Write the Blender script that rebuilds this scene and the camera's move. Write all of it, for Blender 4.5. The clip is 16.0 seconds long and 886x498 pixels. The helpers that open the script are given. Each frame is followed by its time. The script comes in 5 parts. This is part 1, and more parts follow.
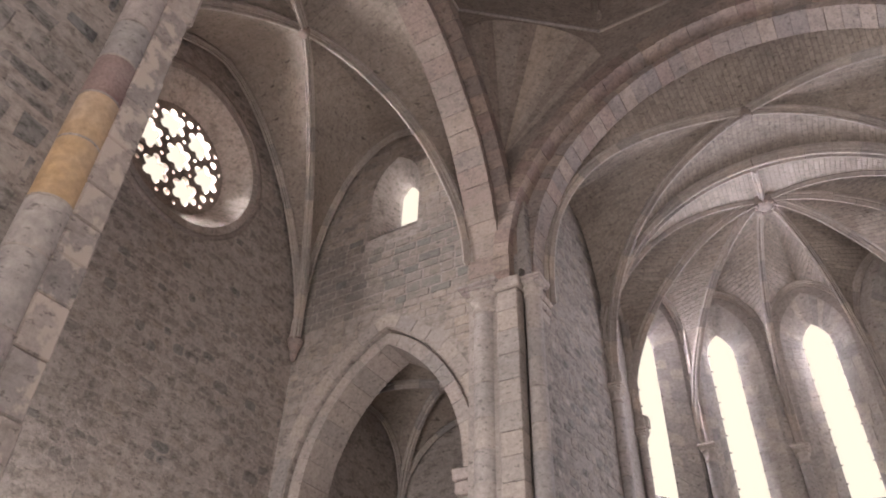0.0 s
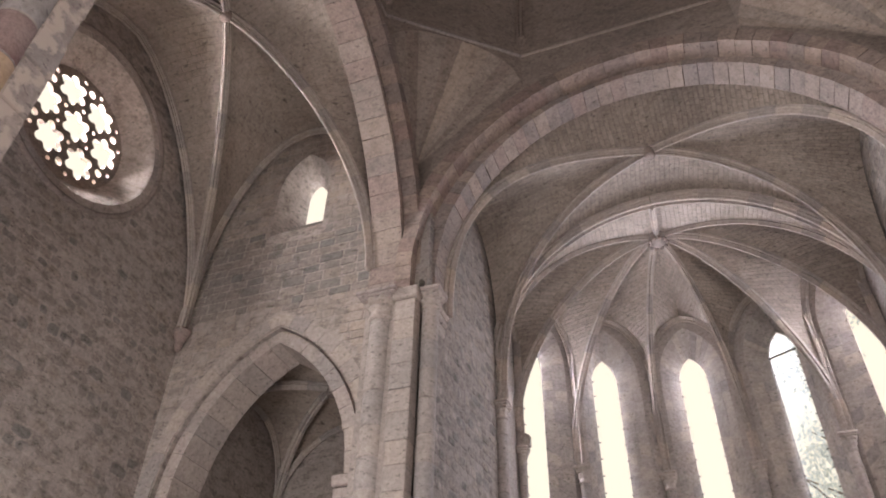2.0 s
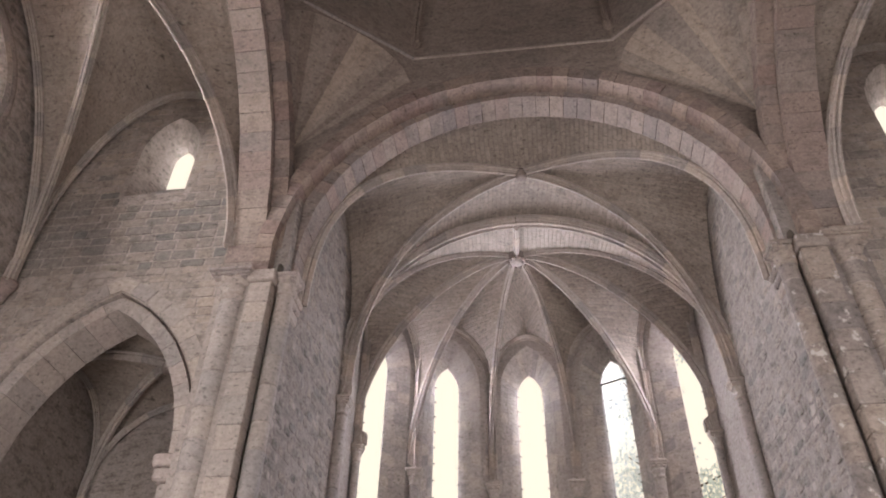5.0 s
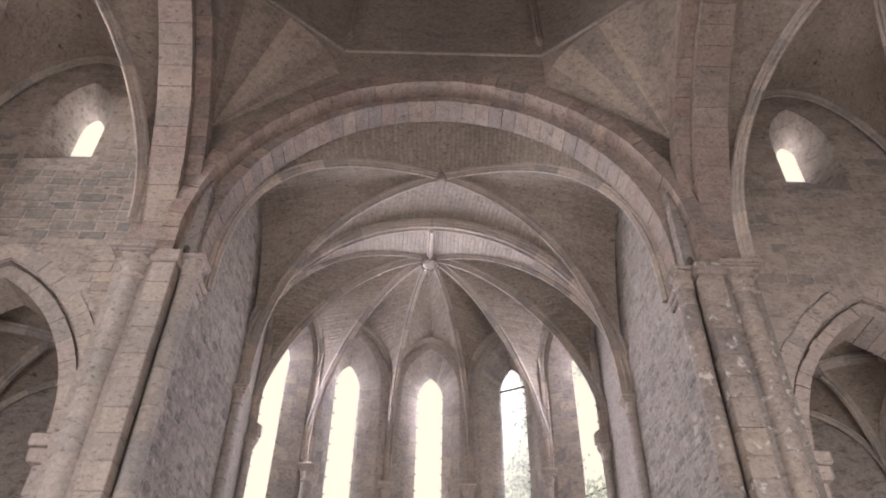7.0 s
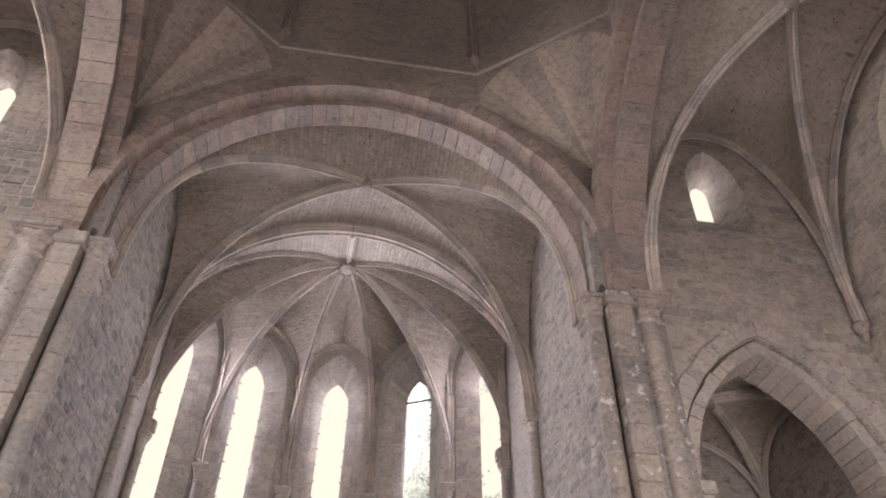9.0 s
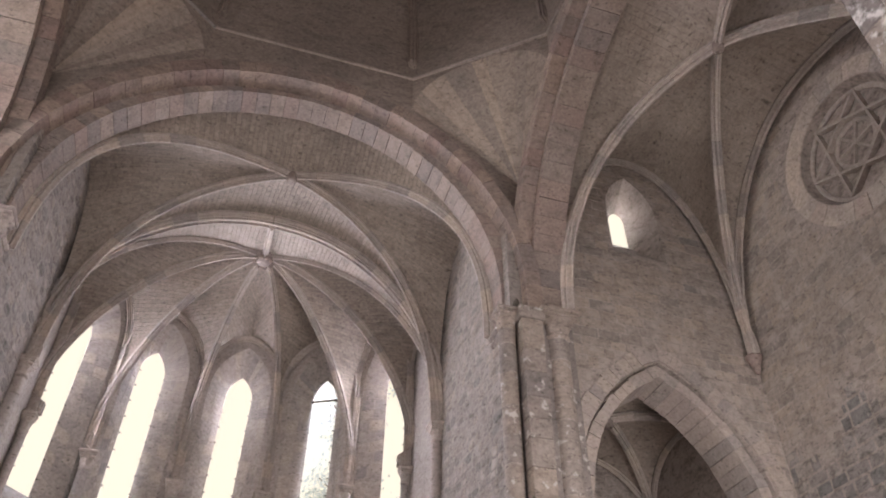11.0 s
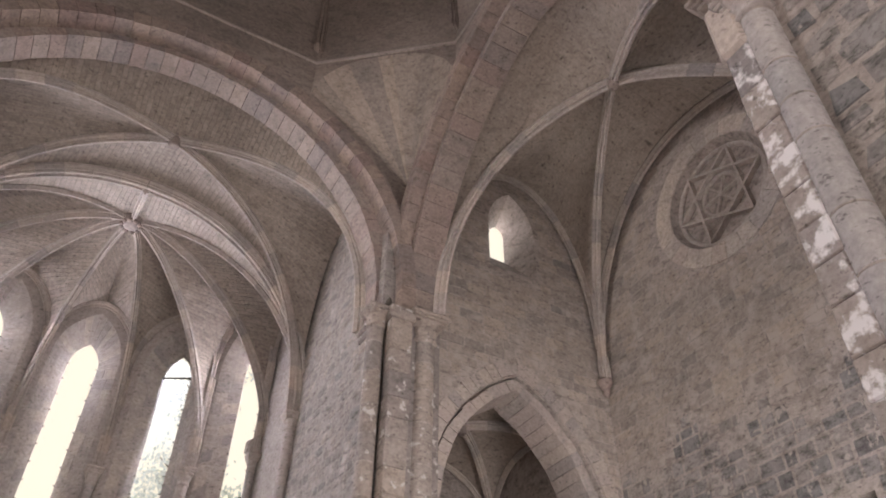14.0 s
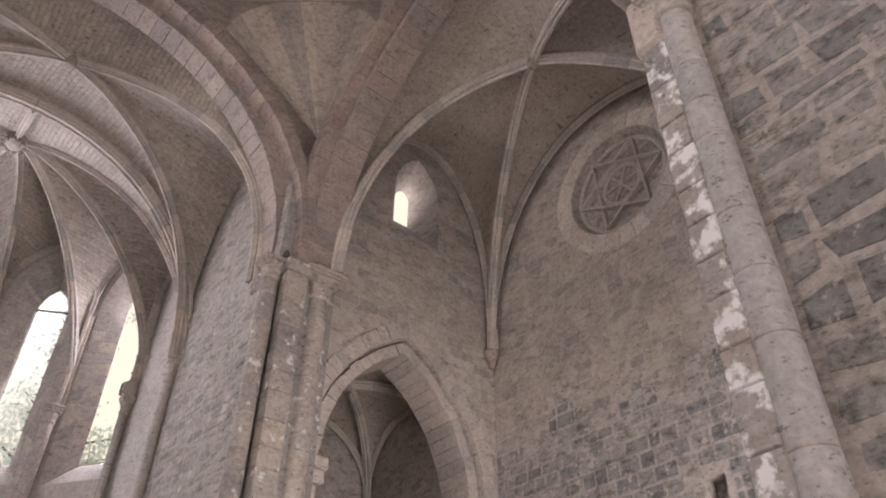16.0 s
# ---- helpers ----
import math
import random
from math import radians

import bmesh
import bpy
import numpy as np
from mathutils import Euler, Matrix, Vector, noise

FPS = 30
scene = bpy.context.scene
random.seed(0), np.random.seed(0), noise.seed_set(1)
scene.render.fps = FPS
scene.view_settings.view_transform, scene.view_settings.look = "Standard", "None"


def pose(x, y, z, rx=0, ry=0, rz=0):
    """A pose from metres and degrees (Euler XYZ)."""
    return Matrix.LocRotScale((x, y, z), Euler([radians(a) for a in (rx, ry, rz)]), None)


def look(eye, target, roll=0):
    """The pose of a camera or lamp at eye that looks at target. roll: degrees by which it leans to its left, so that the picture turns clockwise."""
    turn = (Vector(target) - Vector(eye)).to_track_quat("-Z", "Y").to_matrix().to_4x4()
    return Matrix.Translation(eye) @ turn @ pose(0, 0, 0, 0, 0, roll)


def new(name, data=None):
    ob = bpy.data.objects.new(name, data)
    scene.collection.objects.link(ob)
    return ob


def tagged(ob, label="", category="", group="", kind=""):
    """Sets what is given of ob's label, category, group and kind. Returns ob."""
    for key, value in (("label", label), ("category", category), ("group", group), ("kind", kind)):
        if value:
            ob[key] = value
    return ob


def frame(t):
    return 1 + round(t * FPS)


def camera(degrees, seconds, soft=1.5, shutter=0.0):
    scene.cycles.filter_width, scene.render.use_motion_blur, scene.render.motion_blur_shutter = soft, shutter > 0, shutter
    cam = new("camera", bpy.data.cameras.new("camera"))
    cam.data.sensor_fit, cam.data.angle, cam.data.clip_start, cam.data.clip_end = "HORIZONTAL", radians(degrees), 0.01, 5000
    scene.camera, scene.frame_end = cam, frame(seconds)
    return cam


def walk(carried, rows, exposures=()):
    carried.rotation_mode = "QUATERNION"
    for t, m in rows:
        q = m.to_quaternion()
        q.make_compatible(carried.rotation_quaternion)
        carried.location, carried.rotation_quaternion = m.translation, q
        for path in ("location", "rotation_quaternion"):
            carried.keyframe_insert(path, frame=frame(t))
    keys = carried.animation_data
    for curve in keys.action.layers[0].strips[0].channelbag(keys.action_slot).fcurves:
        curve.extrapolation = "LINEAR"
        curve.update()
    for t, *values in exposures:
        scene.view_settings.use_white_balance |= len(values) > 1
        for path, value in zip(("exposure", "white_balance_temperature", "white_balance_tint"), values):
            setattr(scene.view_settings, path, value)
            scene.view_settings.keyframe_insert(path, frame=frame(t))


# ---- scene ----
# ---------------------------------------------------------------- camera
EYE = (0.0, 0.0, 1.6)
cam = camera(62.0, 16.0, soft=1.9)
PATH = [
    (0.0, 128.82, -1.50, 30.29),
    (0.5, 129.33, -1.42, 28.35),
    (1.0, 129.52, -1.40, 25.89),
    (1.5, 129.62, -1.36, 23.57),
    (2.0, 129.67, -1.31, 20.78),
    (2.5, 129.71, -1.31, 18.18),
    (3.0, 129.72, -1.27, 15.97),
    (3.5, 129.71, -1.20, 14.04),
    (4.0, 129.74, -1.19, 11.76),
    (6.5, 129.85, -0.91, 0.95),
    (7.0, 129.93, -0.86, -1.17),
    (7.5, 130.07, -0.85, -3.07),
    (8.0, 130.38, -0.80, -5.19),
    (10.5, 131.17, -0.65, -15.18),
    (11.0, 131.26, -0.61, -17.30),
    (11.5, 131.30, -0.60, -19.20),
    (12.0, 131.33, -0.58, -21.15),
    (12.5, 131.31, -0.53, -22.99),
    (13.0, 131.28, -0.53, -24.92),
    (13.5, 131.25, -0.52, -26.70),
    (14.0, 131.20, -0.46, -29.50),
    (14.5, 130.94, -0.42, -32.61),
    (15.0, 130.39, -0.40, -35.70),
    (15.5, 129.55, -0.37, -37.64),
    (16.0, 128.41, -0.31, -39.23),
]
walk(cam, [(t, pose(*EYE, rx, ry, rz)) for t, rx, ry, rz in PATH])

# ---------------------------------------------------------------- sky, sun, openings' light
world = bpy.data.worlds.new("sky")
scene.world = world
world.use_nodes = True
wn = world.node_tree
sky = wn.nodes.new("ShaderNodeTexSky")
sky.sky_type = "NISHITA"
sky.sun_disc = False
sky.sun_elevation = radians(48)
sky.sun_rotation = radians(100)
sky.dust_density = 4.0
wn.links.new(sky.outputs[0], wn.nodes["Background"].inputs[0])
wn.nodes["Background"].inputs[1].default_value = 0.15
sun_data = bpy.data.lights.new("sun", "SUN")
sun_data.energy, sun_data.angle, sun_data.color = 1.5, radians(12), (1.0, 0.95, 0.88)
sun = new("sun", sun_data)
sun.matrix_world = look((40, 10, 60), (0, 6, 0))
scene.view_settings.exposure = 0.0


def opening_light(eye, target, w, h, energy, color=(1.0, 0.94, 0.95)):
    d = bpy.data.lights.new("opening_light", "AREA")
    d.shape, d.size, d.size_y, d.energy, d.color = "RECTANGLE", w, h, energy, color
    o = new("opening_light", d)
    o.matrix_world = look(eye, target)
    return o


# ---------------------------------------------------------------- materials
def stone(name, c1, c2, dark=0.0, scale=1.0, rough=0.9, bump=0.35, island=0, uv=None, tint=(0.3, 0.14, 0.1), tint_at=0.9, mottle=0.0, peel=None, peel_at=(0.53, 0.56), peel_scale=3.2, dash=0.0, course=0.8):
    """Weathered stone: two scales of tone, grain, optional tone per piece (island 1: Random Per Island, 2: Object Random),
    optional fine coursing by UV in metres."""
    m = bpy.data.materials.new(name)
    m.use_nodes = True
    n, l = m.node_tree.nodes, m.node_tree.links
    b = n["Principled BSDF"]
    b.inputs["Roughness"].default_value = rough
    b.inputs["Specular IOR Level"].default_value = 0.25
    tc = n.new("ShaderNodeTexCoord")
    geo = n.new("ShaderNodeNewGeometry")
    big = n.new("ShaderNodeTexNoise")
    big.inputs["Scale"].default_value, big.inputs["Detail"].default_value = 0.55 * scale, 6
    big.inputs["Roughness"].default_value = 0.62
    fine = n.new("ShaderNodeTexNoise")
    fine.inputs["Scale"].default_value, fine.inputs["Detail"].default_value = 13 * scale, 9
    fine.inputs["Roughness"].default_value = 0.7
    for q in (big, fine):
        l.new(geo.outputs["Position"], q.inputs["Vector"])
    mix = n.new("ShaderNodeMix")
    mix.data_type = "RGBA"
    mix.inputs["A"].default_value, mix.inputs["B"].default_value = (*c1, 1), (*c2, 1)
    ramp = n.new("ShaderNodeMapRange")
    ramp.inputs["From Min"].default_value, ramp.inputs["From Max"].default_value = 0.36, 0.64
    l.new(big.outputs[0], ramp.inputs[0])
    l.new(ramp.outputs[0], mix.inputs["Factor"])
    out = mix.outputs["Result"]
    if island:
        src = geo.outputs["Random Per Island"] if island == 1 else n.new("ShaderNodeObjectInfo").outputs["Random"]
        cr = n.new("ShaderNodeValToRGB")
        e = cr.color_ramp.elements
        e[0].position, e[0].color = 0.0, (0.72 - dark, 0.73 - dark, 0.75 - dark, 1)
        e[1].position, e[1].color = 1.0, (1.12, 1.08, 1.02, 1)
        k = e.new(0.16 + 0.1 * dark)
        k.color = (0.9, 0.9, 0.9, 1)
        k = e.new(0.62)
        k.color = (1.0, 0.98, 0.96, 1)
        l.new(src, cr.inputs[0])
        mul = n.new("ShaderNodeMix")
        mul.data_type, mul.blend_type = "RGBA", "MULTIPLY"
        mul.inputs["Factor"].default_value = 1
        l.new(out, mul.inputs["A"])
        l.new(cr.outputs[0], mul.inputs["B"])
        out = mul.outputs["Result"]
        if tint_at < 1:
            gt = n.new("ShaderNodeMath")
            gt.operation = "GREATER_THAN"
            gt.inputs[1].default_value = tint_at
            wn2 = n.new("ShaderNodeTexWhiteNoise")
            wn2.noise_dimensions = "1D"
            l.new(src, wn2.inputs["W"])
            l.new(wn2.outputs["Value"], gt.inputs[0])
            half = n.new("ShaderNodeMath")
            half.operation = "MULTIPLY"
            half.inputs[1].default_value = 0.75
            l.new(gt.outputs[0], half.inputs[0])
            tm = n.new("ShaderNodeMix")
            tm.data_type = "RGBA"
            tm.inputs["B"].default_value = (*tint, 1)
            l.new(half.outputs[0], tm.inputs["Factor"])
            l.new(out, tm.inputs["A"])
            out = tm.outputs["Result"]
    # grain
    gr = n.new("ShaderNodeMapRange")
    gr.inputs["From Min"].default_value, gr.inputs["From Max"].default_value = 0.3, 0.7
    gr.inputs["To Min"].default_value, gr.inputs["To Max"].default_value = 0.74, 1.2
    l.new(fine.outputs[0], gr.inputs[0])
    g2 = n.new("ShaderNodeMix")
    g2.data_type, g2.blend_type = "RGBA", "MULTIPLY"
    g2.inputs["Factor"].default_value = 1
    l.new(out, g2.inputs["A"])
    l.new(gr.outputs[0], g2.inputs["B"])
    out = g2.outputs["Result"]
    if mottle:
        # pits and soot specks with a shape of their own
        sp = n.new("ShaderNodeTexNoise")
        sp.inputs["Scale"].default_value, sp.inputs["Detail"].default_value = 3.3, 8
        sp.inputs["Roughness"].default_value = 0.75
        st = n.new("ShaderNodeMapping")
        st.inputs["Scale"].default_value = (1.0, 1.0, 1.9)
        l.new(geo.outputs["Position"], st.inputs["Vector"])
        l.new(st.outputs[0], sp.inputs["Vector"])
        sm = n.new("ShaderNodeMapRange")
        sm.inputs["From Min"].default_value, sm.inputs["From Max"].default_value = 0.35, 0.52
        sm.inputs["To Min"].default_value, sm.inputs["To Max"].default_value = 1 - 2.2 * mottle, 1.0
        l.new(sp.outputs[0], sm.inputs[0])
        g4 = n.new("ShaderNodeMix")
        g4.data_type, g4.blend_type = "RGBA", "MULTIPLY"
        g4.inputs["Factor"].default_value = 1
        l.new(out, g4.inputs["A"])
        l.new(sm.outputs[0], g4.inputs["B"])
        out = g4.outputs["Result"]
        pt = n.new("ShaderNodeTexNoise")
        pt.inputs["Scale"].default_value, pt.inputs["Detail"].default_value = 11, 6
        pt.inputs["Roughness"].default_value = 0.65
        l.new(st.outputs[0], pt.inputs["Vector"])
        pm2 = n.new("ShaderNodeMapRange")
        pm2.inputs["From Min"].default_value, pm2.inputs["From Max"].default_value = 0.34, 0.42
        pm2.inputs["To Min"].default_value, pm2.inputs["To Max"].default_value = 0.5, 1.0
        l.new(pt.outputs[0], pm2.inputs[0])
        g6 = n.new("ShaderNodeMix")
        g6.data_type, g6.blend_type = "RGBA", "MULTIPLY"
        g6.inputs["Factor"].default_value = 1
        l.new(out, g6.inputs["A"])
        l.new(pm2.outputs[0], g6.inputs["B"])
        out = g6.outputs["Result"]
    if dash:
        # open joints and pits, short and level
        dn = n.new("ShaderNodeTexNoise")
        dn.inputs["Scale"].default_value, dn.inputs["Detail"].default_value = 1.0, 3
        dm = n.new("ShaderNodeMapping")
        dm.inputs["Scale"].default_value = (3.4, 3.4, 15.0)
        l.new(geo.outputs["Position"], dm.inputs["Vector"])
        l.new(dm.outputs[0], dn.inputs["Vector"])
        dr = n.new("ShaderNodeMapRange")
        dr.inputs["From Min"].default_value, dr.inputs["From Max"].default_value = 0.25, 0.345
        dr.inputs["To Min"].default_value, dr.inputs["To Max"].default_value = 1 - dash, 1.0
        l.new(dn.outputs[0], dr.inputs[0])
        g7 = n.new("ShaderNodeMix")
        g7.data_type, g7.blend_type = "RGBA", "MULTIPLY"
        g7.inputs["Factor"].default_value = 1
        l.new(out, g7.inputs["A"])
        l.new(dr.outputs[0], g7.inputs["B"])
        out = g7.outputs["Result"]
    if peel:
        pn = n.new("ShaderNodeTexNoise")
        pn.inputs["Scale"].default_value, pn.inputs["Detail"].default_value = peel_scale, 7
        pn.inputs["Roughness"].default_value = 0.6
        l.new(geo.outputs["Position"], pn.inputs["Vector"])
        pm = n.new("ShaderNodeMapRange")
        pm.inputs["From Min"].default_value, pm.inputs["From Max"].default_value = peel_at
        l.new(pn.outputs[0], pm.inputs[0])
        g5 = n.new("ShaderNodeMix")
        g5.data_type = "RGBA"
        g5.inputs["B"].default_value = (*peel, 1)
        l.new(pm.outputs[0], g5.inputs["Factor"])
        l.new(out, g5.inputs["A"])
        out = g5.outputs["Result"]
    height = fine.outputs[0]
    if uv:
        br = n.new("ShaderNodeTexBrick")
        br.inputs["Scale"].default_value = 1.0
        br.inputs["Brick Width"].default_value, br.inputs["Row Height"].default_value = uv
        br.inputs["Mortar Size"].default_value, br.inputs["Mortar Smooth"].default_value = 0.012, 0.6
        br.inputs["Color1"].default_value, br.inputs["Color2"].default_value = (0.8, 0.8, 0.8, 1), (1.13, 1.1, 1.06, 1)
        br.inputs["Mortar"].default_value = (0.76, 0.74, 0.72, 1)
        wob = n.new("ShaderNodeTexNoise")
        wob.inputs["Scale"].default_value = 2.5
        l.new(tc.outputs["UV"], wob.inputs["Vector"])
        add = n.new("ShaderNodeVectorMath")
        add.operation = "MULTIPLY_ADD"
        add.inputs[1].default_value = (0.12, 0.06, 0)
        l.new(wob.outputs["Color"], add.inputs[0])
        l.new(tc.outputs["UV"], add.inputs[2])
        l.new(add.outputs[0], br.inputs["Vector"])
        g3 = n.new("ShaderNodeMix")
        g3.data_type, g3.blend_type = "RGBA", "MULTIPLY"
        g3.inputs["Factor"].default_value = course
        l.new(out, g3.inputs["A"])
        l.new(br.outputs["Color"], g3.inputs["B"])
        out = g3.outputs["Result"]
        hm = n.new("ShaderNodeMath")
        hm.operation = "MULTIPLY_ADD"
        hm.inputs[1].default_value = -0.8
        l.new(br.outputs["Fac"], hm.inputs[0])
        l.new(fine.outputs[0], hm.inputs[2])
        height = hm.outputs[0]
    l.new(out, b.inputs["Base Color"])
    bp = n.new("ShaderNodeBump")
    bp.inputs["Strength"].default_value, bp.inputs["Distance"].default_value = bump, 0.03
    l.new(height, bp.inputs["Height"])
    l.new(bp.outputs[0], b.inputs["Normal"])
    return m


M_MORTAR = stone("lime_mortar", (0.405, 0.347, 0.312), (0.325, 0.28, 0.252), bump=0.7, mottle=0.22, dash=0.45)
M_BLOCK = stone("wall_stone", (0.375, 0.322, 0.286), (0.31, 0.267, 0.238), dark=-0.04, island=2, tint=(0.215, 0.2, 0.19), tint_at=0.98, mottle=0.1, peel=(0.39, 0.334, 0.30), peel_at=(0.54, 0.66), peel_scale=2.4, dash=0.45)
M_BLOCKS = stone("wall_stone_far", (0.375, 0.322, 0.286), (0.31, 0.267, 0.238), dark=-0.04, island=1, tint=(0.215, 0.2, 0.19), tint_at=0.98, mottle=0.1, peel=(0.39, 0.334, 0.30), peel_at=(0.54, 0.66), peel_scale=2.4, dash=0.45)
M_RUBBLE = stone("rubble_stone", (0.325, 0.284, 0.26), (0.265, 0.233, 0.214), dark=0.04, island=2, bump=0.8, tint=(0.22, 0.205, 0.195), tint_at=0.9, mottle=0.2, peel=(0.39, 0.334, 0.30), peel_at=(0.54, 0.66), peel_scale=2.4, dash=0.45)
M_RUBBLES = stone("rubble_stone_far", (0.325, 0.284, 0.26), (0.265, 0.233, 0.214), dark=0.04, island=1, bump=0.8, tint=(0.22, 0.205, 0.195), tint_at=0.92, mottle=0.2, peel=(0.39, 0.334, 0.30), peel_at=(0.54, 0.66), peel_scale=2.4, dash=0.45)
M_COURSE = stone("small_course_stone", (0.30, 0.266, 0.243), (0.24, 0.213, 0.196), dark=0.06, island=2, bump=0.7, tint=(0.185, 0.175, 0.168), tint_at=0.82, mottle=0.15, dash=0.45)
M_GREY = stone("grey_nave_stone", (0.34, 0.31, 0.295), (0.225, 0.207, 0.2), dark=0.14, island=2, bump=0.9, tint=(0.215, 0.207, 0.205), tint_at=0.86, mottle=0.3, peel=(0.39, 0.338, 0.305), peel_at=(0.58, 0.64), peel_scale=4.2)
M_GREYS = stone("grey_nave_stone_far", (0.34, 0.31, 0.295), (0.225, 0.207, 0.2), dark=0.14, island=1, bump=0.9, tint=(0.215, 0.207, 0.205), tint_at=0.86, mottle=0.3, peel=(0.39, 0.338, 0.305), peel_at=(0.58, 0.64), peel_scale=4.2)
M_VOUS = stone("arch_stone", (0.32, 0.268, 0.242), (0.262, 0.218, 0.198), dark=-0.12, island=2, tint=(0.30, 0.228, 0.2), tint_at=0.8, mottle=0.14, scale=1.6)
M_REDST = stone("reddish_arch_stone", (0.315, 0.252, 0.222), (0.27, 0.216, 0.19), island=2, tint=(0.262, 0.19, 0.168), tint_at=0.8, mottle=0.15)
M_RIB = stone("rib_stone", (0.48, 0.422, 0.382), (0.41, 0.36, 0.326), dark=0.0, island=1, bump=0.25, tint_at=1.1)
M_PALE = stone("pale_dressed_stone", (0.42, 0.366, 0.336), (0.352, 0.308, 0.283), dark=-0.1, island=2, bump=0.25, tint=(0.40, 0.335, 0.305), tint_at=0.85, mottle=0.05)
M_SHAFT = stone("shaft_stone", (0.415, 0.37, 0.348), (0.345, 0.31, 0.294), dark=-0.1, island=2, bump=0.2, tint=(0.385, 0.325, 0.303), tint_at=0.8, mottle=0.07)
M_PEEL = stone("peeling_whitewash", (0.36, 0.315, 0.295), (0.29, 0.255, 0.24), dark=0.0, island=2, bump=0.4, tint_at=1.1, mottle=0.1, peel=(0.68, 0.645, 0.64), peel_at=(0.5, 0.58), peel_scale=4.4)
M_ASHLAR = stone("apse_ashlar", (0.47, 0.422, 0.392), (0.40, 0.357, 0.33), dark=-0.04, island=2, tint=(0.34, 0.302, 0.28), tint_at=0.93, mottle=0.08, dash=0.3)
M_ASHLARS = stone("apse_ashlar_far", (0.47, 0.422, 0.392), (0.40, 0.357, 0.33), dark=-0.04, island=1, tint=(0.34, 0.302, 0.28), tint_at=0.93, mottle=0.08, dash=0.3)
M_CHOIR = stone("choir_mortar", (0.33, 0.288, 0.265), (0.27, 0.236, 0.217), bump=0.7, mottle=0.16, dash=0.5)
M_LILAC = stone("lilac_grey_shaft", (0.405, 0.378, 0.372), (0.35, 0.326, 0.32), dark=-0.14, island=2, bump=0.15, tint=(0.385, 0.35, 0.34), tint_at=0.8, mottle=0.05)
M_JAMB = stone("jamb_stone", (0.46, 0.413, 0.383), (0.39, 0.35, 0.324), island=2, tint=(0.36, 0.322, 0.298), tint_at=0.85, mottle=0.1)
M_PEELN = stone("peeling_tan_wash", (0.37, 0.325, 0.305), (0.31, 0.272, 0.255), island=2, bump=0.4, tint_at=1.1, mottle=0.1, peel=(0.47, 0.395, 0.345), peel_at=(0.5, 0.56), peel_scale=4.5)
M_WORN = stone("worn_brown_stone", (0.33, 0.283, 0.256), (0.265, 0.227, 0.207), dark=-0.05, island=2, bump=0.6, tint_at=1.1, mottle=0.14, peel=(0.50, 0.455, 0.425), peel_at=(0.6, 0.66), peel_scale=5.0)
M_RING = stone("pale_ring_stone", (0.52, 0.455, 0.41), (0.44, 0.385, 0.345), dark=-0.05, island=2, tint=(0.40, 0.33, 0.29), tint_at=0.85, mottle=0.1)
M_OCHRE = stone("ochre_painted_stone", (0.46, 0.31, 0.17), (0.42, 0.33, 0.27), bump=0.2)
M_REDPAINT = stone("dark_red_painted_stone", (0.17, 0.10, 0.097), (0.31, 0.235, 0.215), scale=3.0, bump=0.2)
M_WEB = stone("vault_web", (0.37, 0.316, 0.276), (0.305, 0.26, 0.228), uv=(0.3, 0.11), bump=0.7, mottle=0.1, course=0.7)
M_WEBT = stone("transept_web", (0.37, 0.312, 0.268), (0.305, 0.257, 0.222), uv=(0.4, 0.16), bump=0.5, mottle=0.1, course=0.22, dash=0.6)
M_PLASTER = stone("worn_plaster", (0.32, 0.262, 0.227), (0.255, 0.211, 0.184), bump=0.6, mottle=0.12, dash=0.5)
M_FLOOR = stone("floor_stone", (0.46, 0.415, 0.37), (0.37, 0.33, 0.295), bump=0.3)
M_DARK = stone("dark_recess", (0.1, 0.085, 0.07), (0.07, 0.06, 0.05))


# ---------------------------------------------------------------- mesh helpers
def mesh_of(name, bm, mat):
    me = bpy.data.meshes.new(name)
    bm.normal_update()
    bm.to_mesh(me)
    bm.free()
    me.materials.append(mat)
    return me


def part(name, bm, mat, parent, label="", smooth=False):
    ob = new(name, mesh_of(name, bm, mat))
    ob.parent = parent
    if smooth:
        for p in ob.data.polygons:
            p.use_smooth = True
    if label:
        tagged(ob, label)
    return ob


def thing(name, label, category, at=(0, 0, 0), group="", kind=""):
    e = new(name)
    e.location = at
    return tagged(e, label, category, group, kind)


def setting(name, bm, mat, label, category):
    return tagged(new(name, mesh_of(name, bm, mat)), label, category, kind="structure")


def box(bm, x0, x1, y0, y1, z0, z1, bevel=0.0):
    r = bmesh.ops.create_cube(bm, size=1.0, matrix=Matrix.Translation(((x0 + x1) / 2, (y0 + y1) / 2, (z0 + z1) / 2)) @ Matrix.Diagonal((abs(x1 - x0), abs(y1 - y0), abs(z1 - z0), 1)))
    if bevel:
        es = list({e for v in r["verts"] for e in v.link_edges})
        bmesh.ops.bevel(bm, geom=es, offset=bevel, segments=1, affect="EDGES")


def frame_of(origin, u):
    """Wall frame: u along the wall, v up, w = u x z (out of the wall, into the room)."""
    u = Vector(u).normalized()
    w = u.cross(Vector((0, 0, 1)))
    m = Matrix((u, Vector((0, 0, 1)), w)).transposed().to_4x4()
    m.translation = Vector(origin)
    return m


